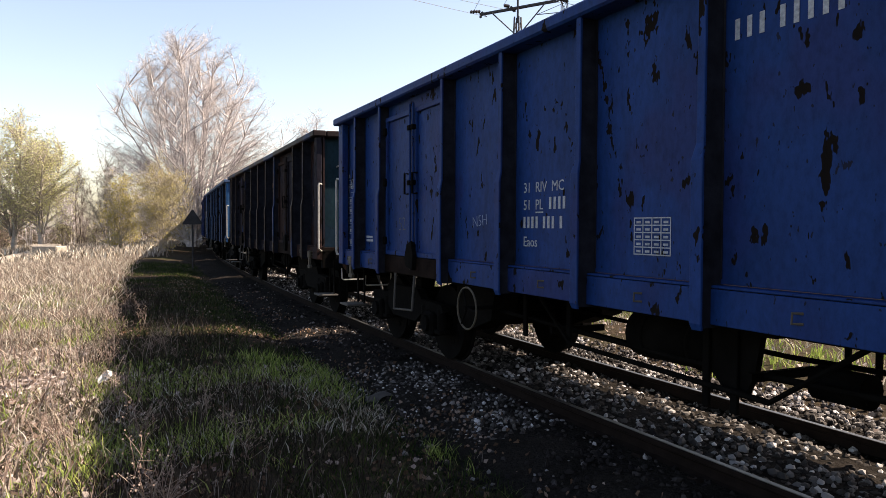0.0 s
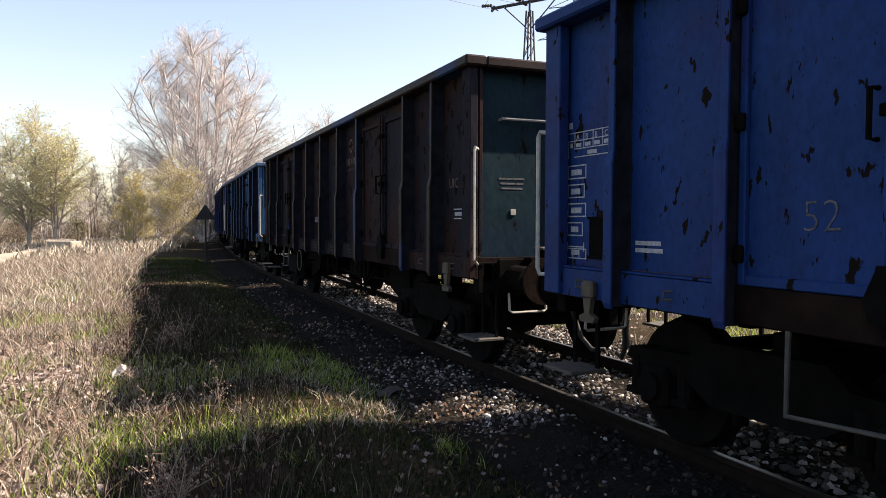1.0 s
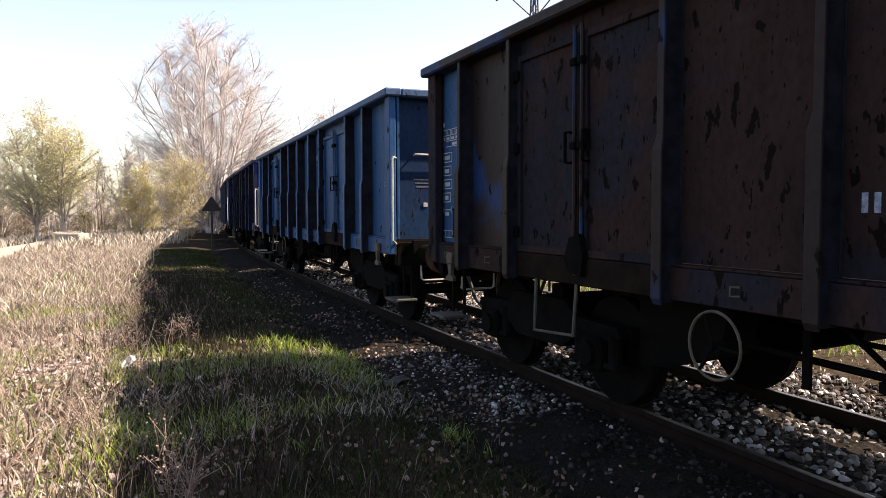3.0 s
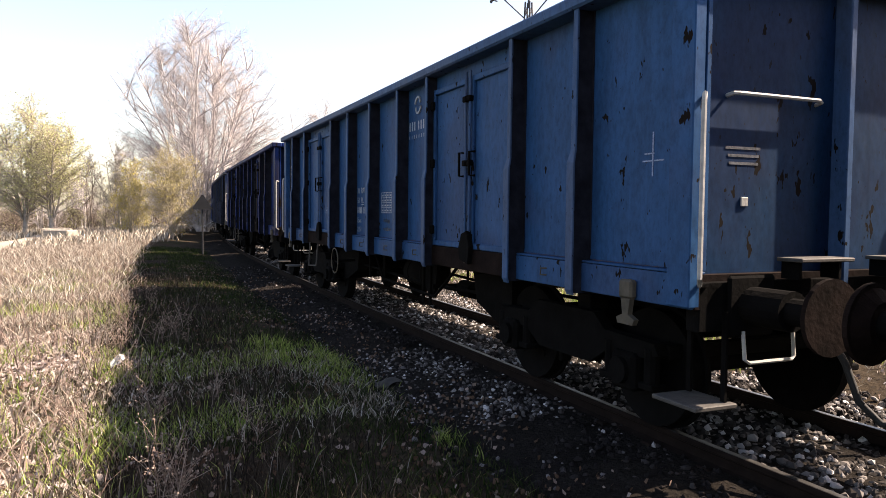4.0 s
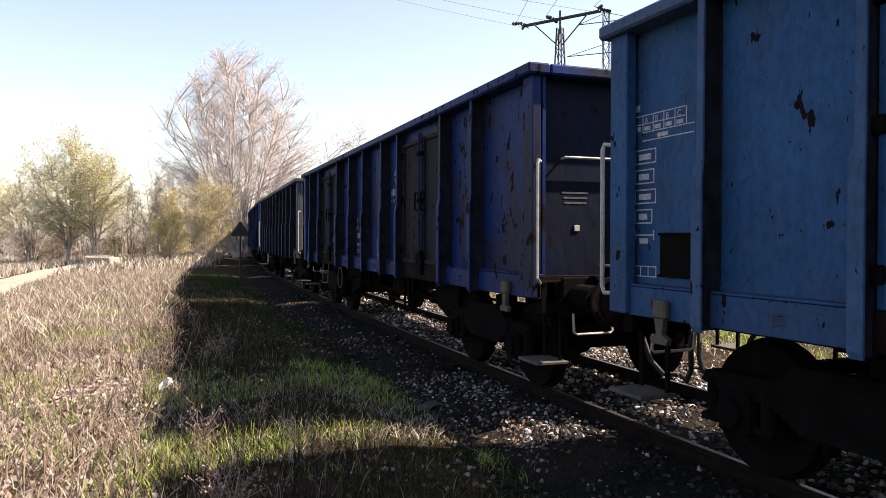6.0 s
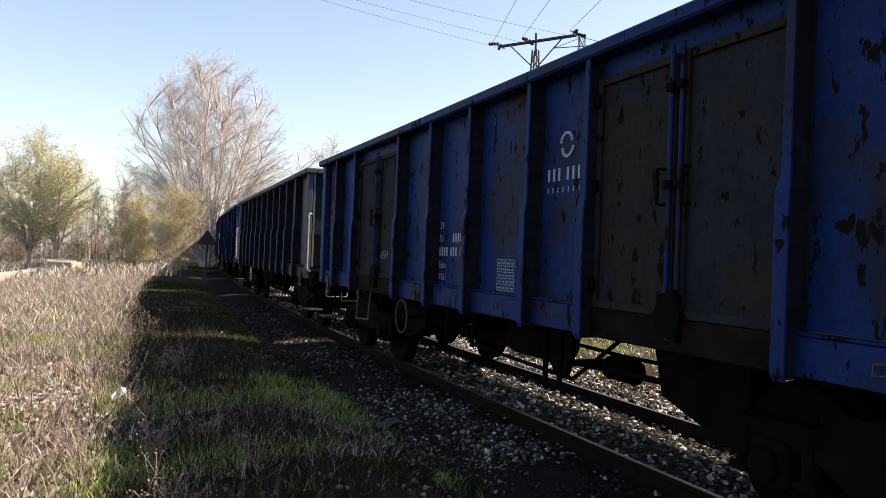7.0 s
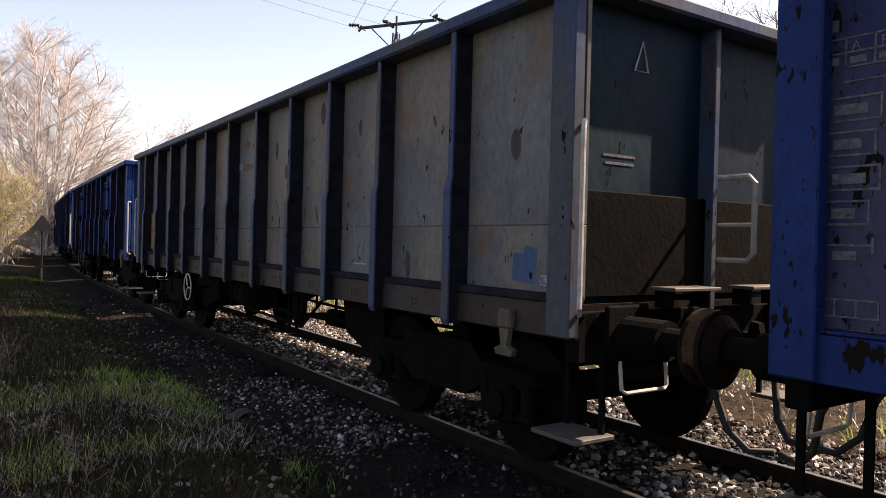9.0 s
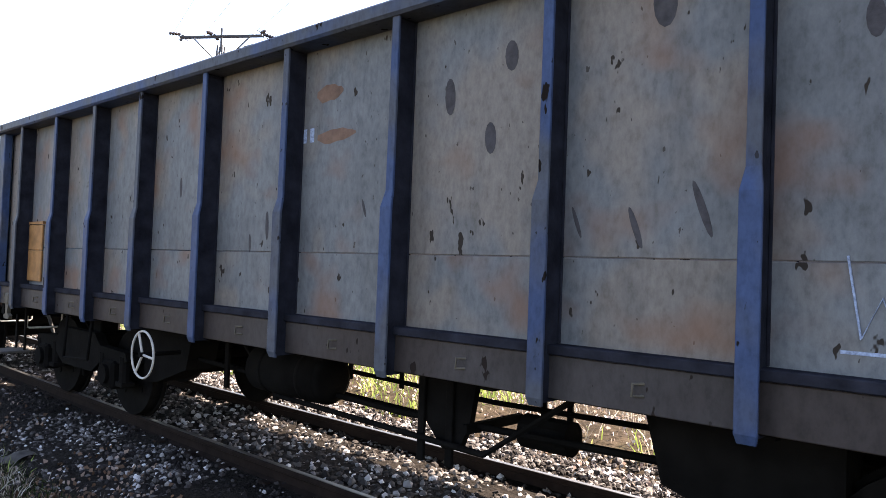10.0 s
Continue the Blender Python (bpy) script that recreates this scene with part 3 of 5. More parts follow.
def wagon(label, skin, post_skin, end_skin, door_skin=None, plain_sides=False, sole_skin=None, patched=(), posts=None, front_handle=True):
    root = tagged(new("open_wagon"), label, "freight wagon", "wagons of the train")
    root.empty_display_size = 0.3
    posts = posts or (POSTS_PLAIN if plain_sides else POSTS_DOORS)
    doors = [] if plain_sides else [2, 7]
    door_skin, sole_skin = door_skin or skin, sole_skin or RUSTY
    part("underframe", data(("underframe",), underframe_mesh, DIRTY_SHADED), None, root)
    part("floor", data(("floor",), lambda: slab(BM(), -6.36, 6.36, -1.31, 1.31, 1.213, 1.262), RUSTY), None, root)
    part("brake_rigging", data(("brake_rigging",), rigging_mesh, DIRTY_SHADED), None, root)
    part("air_tank", data(("air_tank",), tank_mesh, DIRTY_SHADED, True), None, root, at=pose(0.75, 0.82, 0.80) if plain_sides else pose(-0.2, 0.62, 0.78))
    for turn in (0, 180):
        flip = pose(0, 0, 0, 0, 0, turn)
        part("top_rail", data(("top_rail",), lambda: slab(BM(), -6.47, 6.47, 1.23, 1.465, 3.18, 3.285, 0.018), post_skin), None, root, at=flip)
        part("sole_bar", data(("sole_bar",), lambda: slab(BM(), -6.40, 6.40, 1.29, 1.335, 1.045, 1.266, 0.006), RUSTY), None, root, at=flip)
        cuts = [0.0, *posts, 12.8]
        for i, (a, b) in enumerate(zip(cuts, cuts[1:])):
            x, w = 6.4 - (a + b) / 2, b - a - 0.02
            sheet = patched[i] if i < len(patched) else skin
            at = flip @ pose(x, 0, 0)
            if i in doors:
                head = part("door_header", data(("door_header", w), lambda: slab(BM(), -w / 2, w / 2, 1.24, 1.30, 3.035, 3.2), skin), None, root, at=at)
                part("inner_sheet", data(("inner_sheet", round(w, 3)), lambda: slab(BM(), -w / 2, w / 2, 1.235, 1.262, 1.25, 3.06), RUSTY), None, root, at=at)
                for side in (1, -1):
                    lw = w / 2 - 0.05
                    door = part("door", data(("door", round(lw, 3)), lambda: leaf_mesh(lw), door_skin), None, root, at=at @ pose(side * (lw / 2 + 0.03), 0, 0))
                    for k in (1, -1):
                        part("stile", data(("stile",), lambda: slab(BM(), -0.025, 0.025, 1.3152, 1.35, 1.27, 3.03, 0.006), door_skin), None, door, at=pose(k * (lw / 2 - 0.025), 0, 0))
                    for z in (1.30, 3.0):
                        part("cross_rail", data(("cross_rail", round(lw, 3)), lambda: slab(BM(), -lw / 2 + 0.051, lw / 2 - 0.051, 1.3152, 1.348, -0.03, 0.03, 0.006), door_skin), None, door, at=pose(0, 0, z))
                    part("lock_bar", data(("lock_bar", side), lambda: tube(BM(), [(0, 1.37, 1.20), (0, 1.37, 3.08)], 0.016), post_skin), None, door, at=pose(-side * (lw / 2 - 0.02), 0, 0))
                    part("handle", data(("handle", side), lambda: rail_bar([(0, 1.345, 2.02), (0.0, 1.41, 2.02), (0.0, 1.41, 2.26), (0, 1.345, 2.26)], 0.014), DIRTY_SHADED), None, door, at=pose(-side * (lw / 2 - 0.09), 0, 0))
                    for z in (1.45, 2.2, 2.85):
                        part("hinge", data(("hinge",), lambda: slab(BM(), -0.035, 0.035, 1.345, 1.385, -0.05, 0.05, 0.01), DIRTY_SHADED), None, door, at=pose(side * (lw / 2 - 0.02), 0, z))
                        part("lock_bracket", data(("lock_bracket",), lambda: slab(BM(), -0.035, 0.035, 1.346, 1.40, -0.03, 0.03, 0.008), DIRTY_SHADED), None, door, at=pose(-side * (lw / 2 - 0.02), 0, z - 0.05))
                part("door_latch", data(("door_latch",), lambda: outline(BM(), [(-0.09, 1.12), (0.1, 1.16), (0.14, 1.26), (0.07, 1.42), (-0.06, 1.46), (-0.12, 1.3)], 0.05, Matrix.Translation((0, 1.355, 0))), DIRTY_SHADED), None, root, at=at)
            else:
                if plain_sides:
                    part("side_panel", data(("side_panel", round(w, 3), 1), lambda: panel_mesh(w, 1.757, 3.2), skin), None, root, at=at)
                    part("side_panel", data(("side_panel", round(w, 3), 2), lambda: panel_mesh(w, 1.29, 1.751), skin), None, root, at=at)
                else:
                    part("side_panel", data(("side_panel", round(w, 3), 3), lambda: panel_mesh(w, 1.29, 3.2), sheet), None, root, at=at)
                part("ledge", data(("ledge", round(w, 3)), lambda: slab(BM(), -w / 2, w / 2, 1.245, 1.375 if plain_sides else 1.35, 1.268, 1.318 if plain_sides else 1.286, 0.005), DARK_AND_SHADE if plain_sides else skin), None, root, at=at)
            part("sole_plate", data(("sole_plate", round(w, 3)), lambda: slab(BM(), -w / 2, w / 2, 1.3352, 1.352, 1.05, 1.264, 0.004), RUSTY if i in doors else SOLE if plain_sides else skin), None, root, at=at)
            part("lashing_ring", data(("lashing_ring",), lambda: rail_bar([(-0.02, 1.35, 1.185), (0.02, 1.385, 1.185), (0.024, 1.385, 1.13), (-0.02, 1.35, 1.13)], 0.008), CAST), None, root, at=at)
        for p in posts:
            post = part("post", data(("post",), post_mesh, post_skin), None, root, at=flip @ pose(6.4 - p, 0, 0))
            part("web", data(("web", turn), web_mesh, DARK_AND_SHADE), None, post, at=pose(0, 0, 0))
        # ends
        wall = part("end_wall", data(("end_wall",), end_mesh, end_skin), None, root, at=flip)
        if plain_sides:
            # near-black instead of teal: the plate's shade is put into its colour
            part("lower_end_plate", data(("lower_end_plate",), lambda: slab(BM(), 6.2752, 6.345, -1.29, 1.29, 1.30, 1.98, 0.01), DIRTY_SHADED), None, wall)
        for y in (0.0,):
            part("rib", data(("rib",), lambda: slab(BM(), 6.20, 6.40, -0.03, 0.03, 1.05, 3.19, 0.008), post_skin), None, wall, at=pose(0, y, 0))
        for y in (-1.345, 1.345):
            part("corner_post", data(("corner_post",), lambda: slab(BM(), 6.19, 6.40, -0.04, 0.05, 1.06, 3.19, 0.008), post_skin if plain_sides else skin), None, root, at=flip @ pose(0, y, 0))
        part("end_top_rail", data(("end_top_rail",), lambda: slab(BM(), 6.17, 6.468, -1.228, 1.228, 3.181, 3.284, 0.018), post_skin), None, root, at=flip)
        if front_handle or turn:
            part("handrail", data(("corner_handrail",), lambda: rail_bar([(6.40, 1.36, 2.36), (6.47, 1.40, 2.37), (6.475, 1.41, 2.33), (6.475, 1.41, 1.25), (6.46, 1.40, 1.2), (6.40, 1.36, 1.2)], 0.018), BAR_WHITE), None, root, at=flip)
        part("handrail", data(("corner_handrail_b",), lambda: rail_bar([(6.40, -1.30, 2.36), (6.47, -1.36, 2.37), (6.475, -1.37, 2.33), (6.475, -1.37, 1.25), (6.40, -1.30, 1.2)], 0.016), BAR_WHITE), None, root, at=flip)
        if plain_sides:
            handle = part("grab_handle", data(("wide_grab_handle",), lambda: rail_bar([(6.33, 0.12, 2.14), (6.58, 0.12, 2.14), (6.63, 0.12, 2.09), (6.63, 0.12, 1.60), (6.58, 0.12, 1.55), (6.33, 0.12, 1.55)], 0.021), BAR_WHITE), None, root, at=flip)
            part("rung", data(("rung",), lambda: rail_bar([(6.33, 0.12, 1.8), (6.625, 0.12, 1.8)], 0.016), BAR_WHITE), None, handle)
        for g in (1, -1):
            def across(a, b, g=g):
                return sorted((a * g, b * g))
            ledge = part("end_step", data(("end_step", g), lambda: slab(BM(), 6.40, 6.60, *across(0.18, 0.66), 1.345, 1.37, 0.005), STEP), None, root, "worn steel step plate", at=flip)
            for y in (0.24, 0.6):
                part("bracket", data(("bracket", g, y), lambda: slab(BM(), 6.40, 6.54, *across(y - 0.012, y + 0.012), 1.23, 1.344), DIRTY_SHADED), None, ledge)
            part("stirrup", data(("end_stirrup", g), lambda: rail_bar([(6.42, 0.52 * g, 0.95), (6.44, 0.52 * g, 0.72), (6.45, 0.55 * g, 0.70), (6.45, 0.92 * g, 0.70), (6.44, 0.95 * g, 0.72), (6.42, 0.95 * g, 0.90)], 0.013), BAR_WHITE), None, root, at=flip)
            foot = part("foot_step", data(("foot_step", g), lambda: slab(BM(), 6.05, 6.46, *across(1.02, 1.36), 0.42, 0.45, 0.006), STEP), None, root, "worn steel foot step", at=flip)
            for x in (6.09, 6.40):
                part("hanger", data(("hanger", g, x), lambda: slab(BM(), x - 0.02, x + 0.02, *across(1.07, 1.09), 0.452, 1.03), DIRTY_SHADED), None, foot)
        if not plain_sides:
            z = 2.68 if end_skin is TEAL else 2.41
            part("grab_bar", data(("grab_bar", z), lambda: rail_bar([(6.27, -1.0, z), (6.33, -0.99, z + 0.01), (6.34, -0.96, z + 0.01), (6.34, -0.24, z + 0.01), (6.33, -0.21, z), (6.27, -0.2, z - 0.01)], 0.014), BAR_WHITE), None, root, at=flip)
            part("reflector", data(("reflector",), lambda: slab(BM(), 6.2752, 6.286, -0.86, -0.80, 1.70, 1.76, 0.003), BAR_WHITE), None, wall, "small pale square reflector")
            bars_part([(0, 0.09, 0.30, 0.018), (0.02, 0.04, 0.27, 0.018), (0.03, -0.01, 0.25, 0.018)], 0, 0, FAINT, wall, "end_marking").matrix_basis = Matrix(((0, 1, 0, 5.0), (-1, 0, 0, -1.0), (0, 0, 1, 1.98), (0, 0, 0, 1)))
        else:
            sail = [(-0.065, 0.0), (0.065, 0.0), (0.01, 0.2)]
            part("end_marking", tube(BM(), [(6.2765, -0.66 + u, 2.80 + v) for u, v in sail], 0.009, 4, True), MARK, wall, "white triangle outline")
            bars_part([(0, 0.09, 0.30, 0.018), (0.02, 0.04, 0.27, 0.018)], 0, 0, FAINT, wall, "end_marking").matrix_basis = Matrix(((0, 1, 0, 5.0), (-1, 0, 0, -1.0), (0, 0, 1, 2.12), (0, 0, 0, 1)))
        for y in (0.875, -0.875):
            buffer = part("buffer", data(("buffer",), lambda: drum(drum(slab(BM(), 6.385, 6.42, -0.2, 0.2, 0.86, 1.26, 0.02), (6.57, 0, 1.06), (1, 0, 0), 0.125, 0.32, 18), (6.80, 0, 1.06), (1, 0, 0), 0.085, 0.36, 16), DIRTY_SHADED), None, root, at=flip @ pose(0, y, 0))
            part("buffer_head", data(("buffer_head",), lambda: drum(drum(BM(), (6.985, 0, 1.06), (1, 0, 0), 0.225, 0.03, 24), (6.94, 0, 1.06), (1, 0, 0), 0.13, 0.06, 18, 0.2), RUSTY), None, buffer)
        part("coupling_hook", data(("coupling_hook",), lambda: outline(tube(BM(), [(6.62, 0.05, 1.0), (6.85, 0.05, 0.82), (7.0, 0.05, 0.95)], 0.03), [(6.40, 0.98), (6.72, 0.98), (6.80, 1.04), (6.78, 1.14), (6.72, 1.15), (6.70, 1.07), (6.40, 1.07)], 0.06, Matrix.Translation((0, -0.03, 0))), DIRTY_SHADED), None, root, at=flip)
        for y in (0.38, -0.38):
            part("brake_hose", data(("brake_hose", y), lambda: tube(BM(), [(6.38, y, 0.98), (6.55, y, 0.92), (6.68, y * 0.9, 0.70), (6.74, y * 0.75, 0.46), (6.86, y * 0.6, 0.34), (7.0, y * 0.45, 0.36)], 0.024, 8), RUBBER, True), None, root, at=flip)
        for x in (5.8, -5.8):
            part("tow_hook", data(("tow_hook",), lambda: outline(slab(BM(), -0.07, 0.07, 1.35, 1.41, 1.06, 1.19, 0.015), [(-0.05, 1.06), (0.05, 1.06), (0.03, 0.95), (0.10, 0.92), (0.08, 0.88), (-0.08, 0.88), (-0.10, 0.92), (-0.03, 0.95)], 0.04, Matrix.Translation((0, 1.36, 0))), CAST), None, root, at=flip @ pose(x, 0, 0))
        wheel = part("brake_wheel", data(("brake_wheel",), lambda: tube(BM(), [(0.205 * math.cos(i * math.tau / 26), 0, 0.205 * math.sin(i * math.tau / 26)) for i in range(26)], 0.010, 6, True), BAR_WHITE if plain_sides else CAST), None, root, "worn painted ring", at=flip @ pose(2.15 if plain_sides else 1.88, 1.43, 0.83))
        for k in range(3):
            a = math.radians(90 + 120 * k)
            part("spoke", data(("spoke",), lambda: tube(BM(), [(0.02, 0, 0), (0.2, 0.0, 0)], 0.011), BAR_WHITE if plain_sides else DIRTY_SHADED), None, wheel, at=pose(0, 0, 0, 0, -math.degrees(a) + 25, 0))
        part("spindle", data(("spindle",), lambda: tube(BM(), [(0, 0.03, 0), (0, -0.35, 0)], 0.022), DIRTY_SHADED), None, wheel)
        part("stirrup", data(("side_stirrup",), lambda: rail_bar([(-0.3, 1.34, 1.05), (-0.3, 1.37, 0.64), (0.3, 1.37, 0.60), (0.32, 1.34, 1.05)], 0.016), STEP if not plain_sides else DIRTY_SHADED), None, root, at=flip @ pose(3.75, 0, 0))
    spin = []
    for x in (4.5, -4.5):
        bogie = part("bogie", data(("bogie",), bolster_mesh, DIRTY_SHADED), None, root, "dark dirty steel bogie", at=pose(x, 0, 0))
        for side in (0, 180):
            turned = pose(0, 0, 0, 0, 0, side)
            part("side_frame", data(("side_frame",), side_frame_mesh, DIRTY_SHADED), None, bogie, at=turned)
            part("end_beam", data(("end_beam",), lambda: slab(BM(), 1.14, 1.24, -0.955, 0.955, 0.58, 0.69, 0.01), DIRTY_SHADED), None, bogie, at=turned)
            part("side_bearer", data(("side_bearer",), lambda: slab(BM(), -0.1, 0.1, 0.65, 0.85, 0.8, 0.94, 0.01), DIRTY_SHADED), None, bogie, at=turned)
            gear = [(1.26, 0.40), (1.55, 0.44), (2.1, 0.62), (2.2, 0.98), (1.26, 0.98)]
            part("brake_gear", data(("brake_gear", x, side), lambda: outline(BM(), [(-math.copysign(u, x), z) for u, z in gear], 0.3, Matrix.Translation((0, 0.58 if side else -0.88, 0))), DIRTY_SHADED), None, bogie)
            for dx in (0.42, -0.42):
                part("brake_block", data(("brake_block",), lambda: slab(BM(), -0.03, 0.03, 0.70, 0.82, 0.25, 0.62, 0.012), DIRTY_SHADED), None, bogie, at=turned @ pose(dx, 0, 0))
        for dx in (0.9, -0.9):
            w = part("wheelset", data(("axle",), lambda: drum(BM(), (0, 0, 0), (0, 1, 0), 0.08, 2.0, 14), DIRTY_SHADED), None, root, at=pose(x + dx, 0, 0.46))
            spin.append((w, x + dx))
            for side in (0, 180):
                part("wheel", data(("wheel",), wheel_mesh, DIRTY_SHADED), None, w, at=pose(0, 0, 0, 0, 0, side))
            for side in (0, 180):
                part("axle_box", data(("axle_box",), box_mesh, DIRTY_SHADED), None, bogie, at=pose(dx, 1.02 if side == 0 else -1.02, 0.46, 0, 0, side))
    return root, spin


def hang_marks(wagons):
    a, b, c, d, e, f, g = wagons[1:8]
    # a: deep blue
    text_part("31  RIV  MC", 1.07, 1.93, 0.125, MARK, a)
    text_part("51  PL", 1.07, 1.78, 0.125, MARK, a)
    bars_part([(0.2, -0.03, 0.12, 0.012)], 1.07, 1.78, MARK, a)
    bars_part(number_bars([4]), 0.66, 1.78, MARK, a)
    bars_part(number_bars([4, 3, 1]), 1.07, 1.62, MARK, a)
    text_part("Eaos", 1.07, 1.46, 0.125, MARK, a)
    bars_part(grid_bars(0.36, 0.25, 4, 5), -0.42, 1.44, MARK, a)
    text_part("N5H", 2.06, 1.62, 0.16, CHALK, a, "chalk_mark", 6)
    text_part("52", 4.02, 1.58, 0.24, FAINT, a, "chalk_mark", 2, 1.3185)
    logo(a, -1.3, 2.72, MARK, True)
    data_block(a, 6.38, MARK, 2.14)
    bars_part([(0, 0, 0.28, 0.03), (0, 0.05, 0.26, 0.03)], 5.4, 1.42, MARK, a)
    # b: brown
    text_part("UIC", -5.62, 2.0, 0.15, FADED, b, "lettering")
    bars_part([(0, 0, 0.3, 0.012), (0, 0.1, 0.3, 0.012), (0.03, 0.035, 0.24, 0.04)], -5.75, 1.66, MARK, b)
    logo(b, -1.3, 2.55, FADED)
    bars_part(number_bars([4, 3, 1]), 1.07, 1.62, CHALK, b)
    data_block(b, 6.38)
    # c: faded blue
    text_part("31  RIV  MC", 1.07, 1.93, 0.125, MARK, c)
    text_part("51  PL", 1.07, 1.78, 0.125, MARK, c)
    bars_part([(0.2, -0.03, 0.12, 0.012)], 1.07, 1.78, MARK, c)
    bars_part(number_bars([4]), 0.66, 1.78, MARK, c)
    bars_part(number_bars([4, 3, 1]), 1.07, 1.62, MARK, c)
    text_part("Eaos", 1.07, 1.48, 0.11, MARK, c)
    text_part("2151", 1.07, 1.34, 0.11, MARK, c)
    bars_part(grid_bars(0.44, 0.28, 4, 4), -0.10, 1.63, MARK, c)
    text_part("Podłoga", -0.20, 1.50, 0.085, FAINT, c)
    text_part("metalowa", -0.20, 1.385, 0.085, FAINT, c)
    logo(c, -1.22, 2.66, MARK)
    text_part("H13", 2.93, 1.60, 0.17, CHALK, c, "chalk_mark", 6, 1.3185)
    data_block(c, 6.38)
    bars_part([(0, 0, 0.10, 0.01), (0.12, 0, 0.10, 0.01), (0.02, 0.05, 0.1, 0.01), (0.1, -0.1, 0.012, 0.3)], -5.8, 2.0, CHALK, c)
    # d: worn dark blue
    text_part("31", 1.07, 1.93, 0.125, MARK, d)
    text_part("51", 1.07, 1.78, 0.125, MARK, d)
    bars_part(number_bars([4]), 0.7, 1.78, MARK, d)
    bars_part(number_bars([4, 3, 1]), 1.07, 1.62, MARK, d)
    text_part("Eans", 1.07, 1.48, 0.11, MARK, d)
    text_part("7151", 1.07, 1.34, 0.11, MARK, d)
    bars_part(grid_bars(0.34, 0.30, 4, 5), -0.40, 1.30, CHALK, d)
    logo(d, -1.3, 2.3, MARK)
    text_part("N5H", 3.15, 1.52, 0.18, CHALK, d, "chalk_mark", 6, 1.3185)
    data_block(d, 6.38, FAINT)
    # e: grey, no doors
    text_part("112", 2.9, 1.50, 0.16, CHALK, e, "chalk_mark", 6)
    part("chalk_mark", tube(BM(), [(-3.32, 1.277, 1.78), (-3.37, 1.277, 1.46), (-3.44, 1.277, 1.62), (-3.50, 1.277, 1.45), (-3.56, 1.277, 1.74)], 0.006, 4), CHALK, e)
    bars_part([(0, 0, 0.28, 0.014)], -3.3, 1.40, CHALK, e)
    bars_part(number_bars([3], 0.07, 0.1), 0.26, 2.53, CHALK, e)
    for x, z, w, h in ((-1.56, 2.85, 0.045, 0.085), (-1.12, 2.68, 0.04, 0.11), (-1.43, 2.41, 0.04, 0.09), (-2.44, 2.95, 0.06, 0.12), (-5.63, 2.31, 0.055, 0.11), (-4.23, 1.43, 0.04, 0.12), (-3.3, 2.7, 0.035, 0.08), (0.68, 1.95, 0.02, 0.11), (-2.32, 1.9, 0.018, 0.10), (-2.64, 1.98, 0.02, 0.13), (-0.4, 2.05, 0.012, 0.06), (-2.0, 1.93, 0.012, 0.08), (0.9, 1.82, 0.015, 0.07), (2.0, 2.3, 0.02, 0.09), (-3.9, 2.02, 0.02, 0.1), (-4.6, 2.6, 0.02, 0.05)):
        x -= 0.1
        lean = 0.35 if w < 0.03 and x < 0 else 0.05
        bm = BM()
        outline(bm, [(x + w * math.cos(a) + lean * h * math.sin(a), z + h * math.sin(a)) for a in np.linspace(0, math.tau, 14)[:-1]], 0.0012, Matrix.Translation((0, 1.2752, 0)))
        part("scuff", bm, SCUFF, e)
    for x, z, w, h in ((-0.10, 2.86, 0.14, 0.06), (-0.18, 2.56, 0.2, 0.05)):
        bm = BM()
        outline(bm, [(x + (w + 0.04 * noise.noise((a * 3, x, 0))) * math.cos(a), z + h * (1 + 0.5 * noise.noise((a * 2, z, 1))) * math.sin(a)) for a in np.linspace(0, math.tau, 20)[:-1]], 0.001, Matrix.Translation((0, 1.2752, 0)))
        part("faded_patch", bm, FADED, e)
    bars_part(grid_bars(0.30, 0.06, 1, 1, fill=False) + [(0.03 + 0.05 * k, 0.022, 0.035, 0.03) for k in range(5)], -6.02, 1.36, CHALK, e)
    part("board", slab(slab(slab(BM(), 5.05, 5.5, 1.276, 1.30, 1.36, 1.72, 0.006), 5.05, 5.5, 1.276, 1.30, 1.725, 2.02, 0.006), 5.02, 5.54, 1.276, 1.305, 2.03, 2.06), BOARD, e, "orange wooden boards closing a side hatch")
    patch = outline(BM(), [(-5.72, 1.38), (-5.96, 1.36), (-5.98, 1.60), (-5.86, 1.62), (-5.84, 1.56), (-5.73, 1.57)], 0.001, Matrix.Translation((0, 1.2752, 0)))
    part("paint_patch", patch, POST_LIGHT, e, "touched-up patch of light blue paint")
    for w in (f, g):
        data_block(w, 6.38)


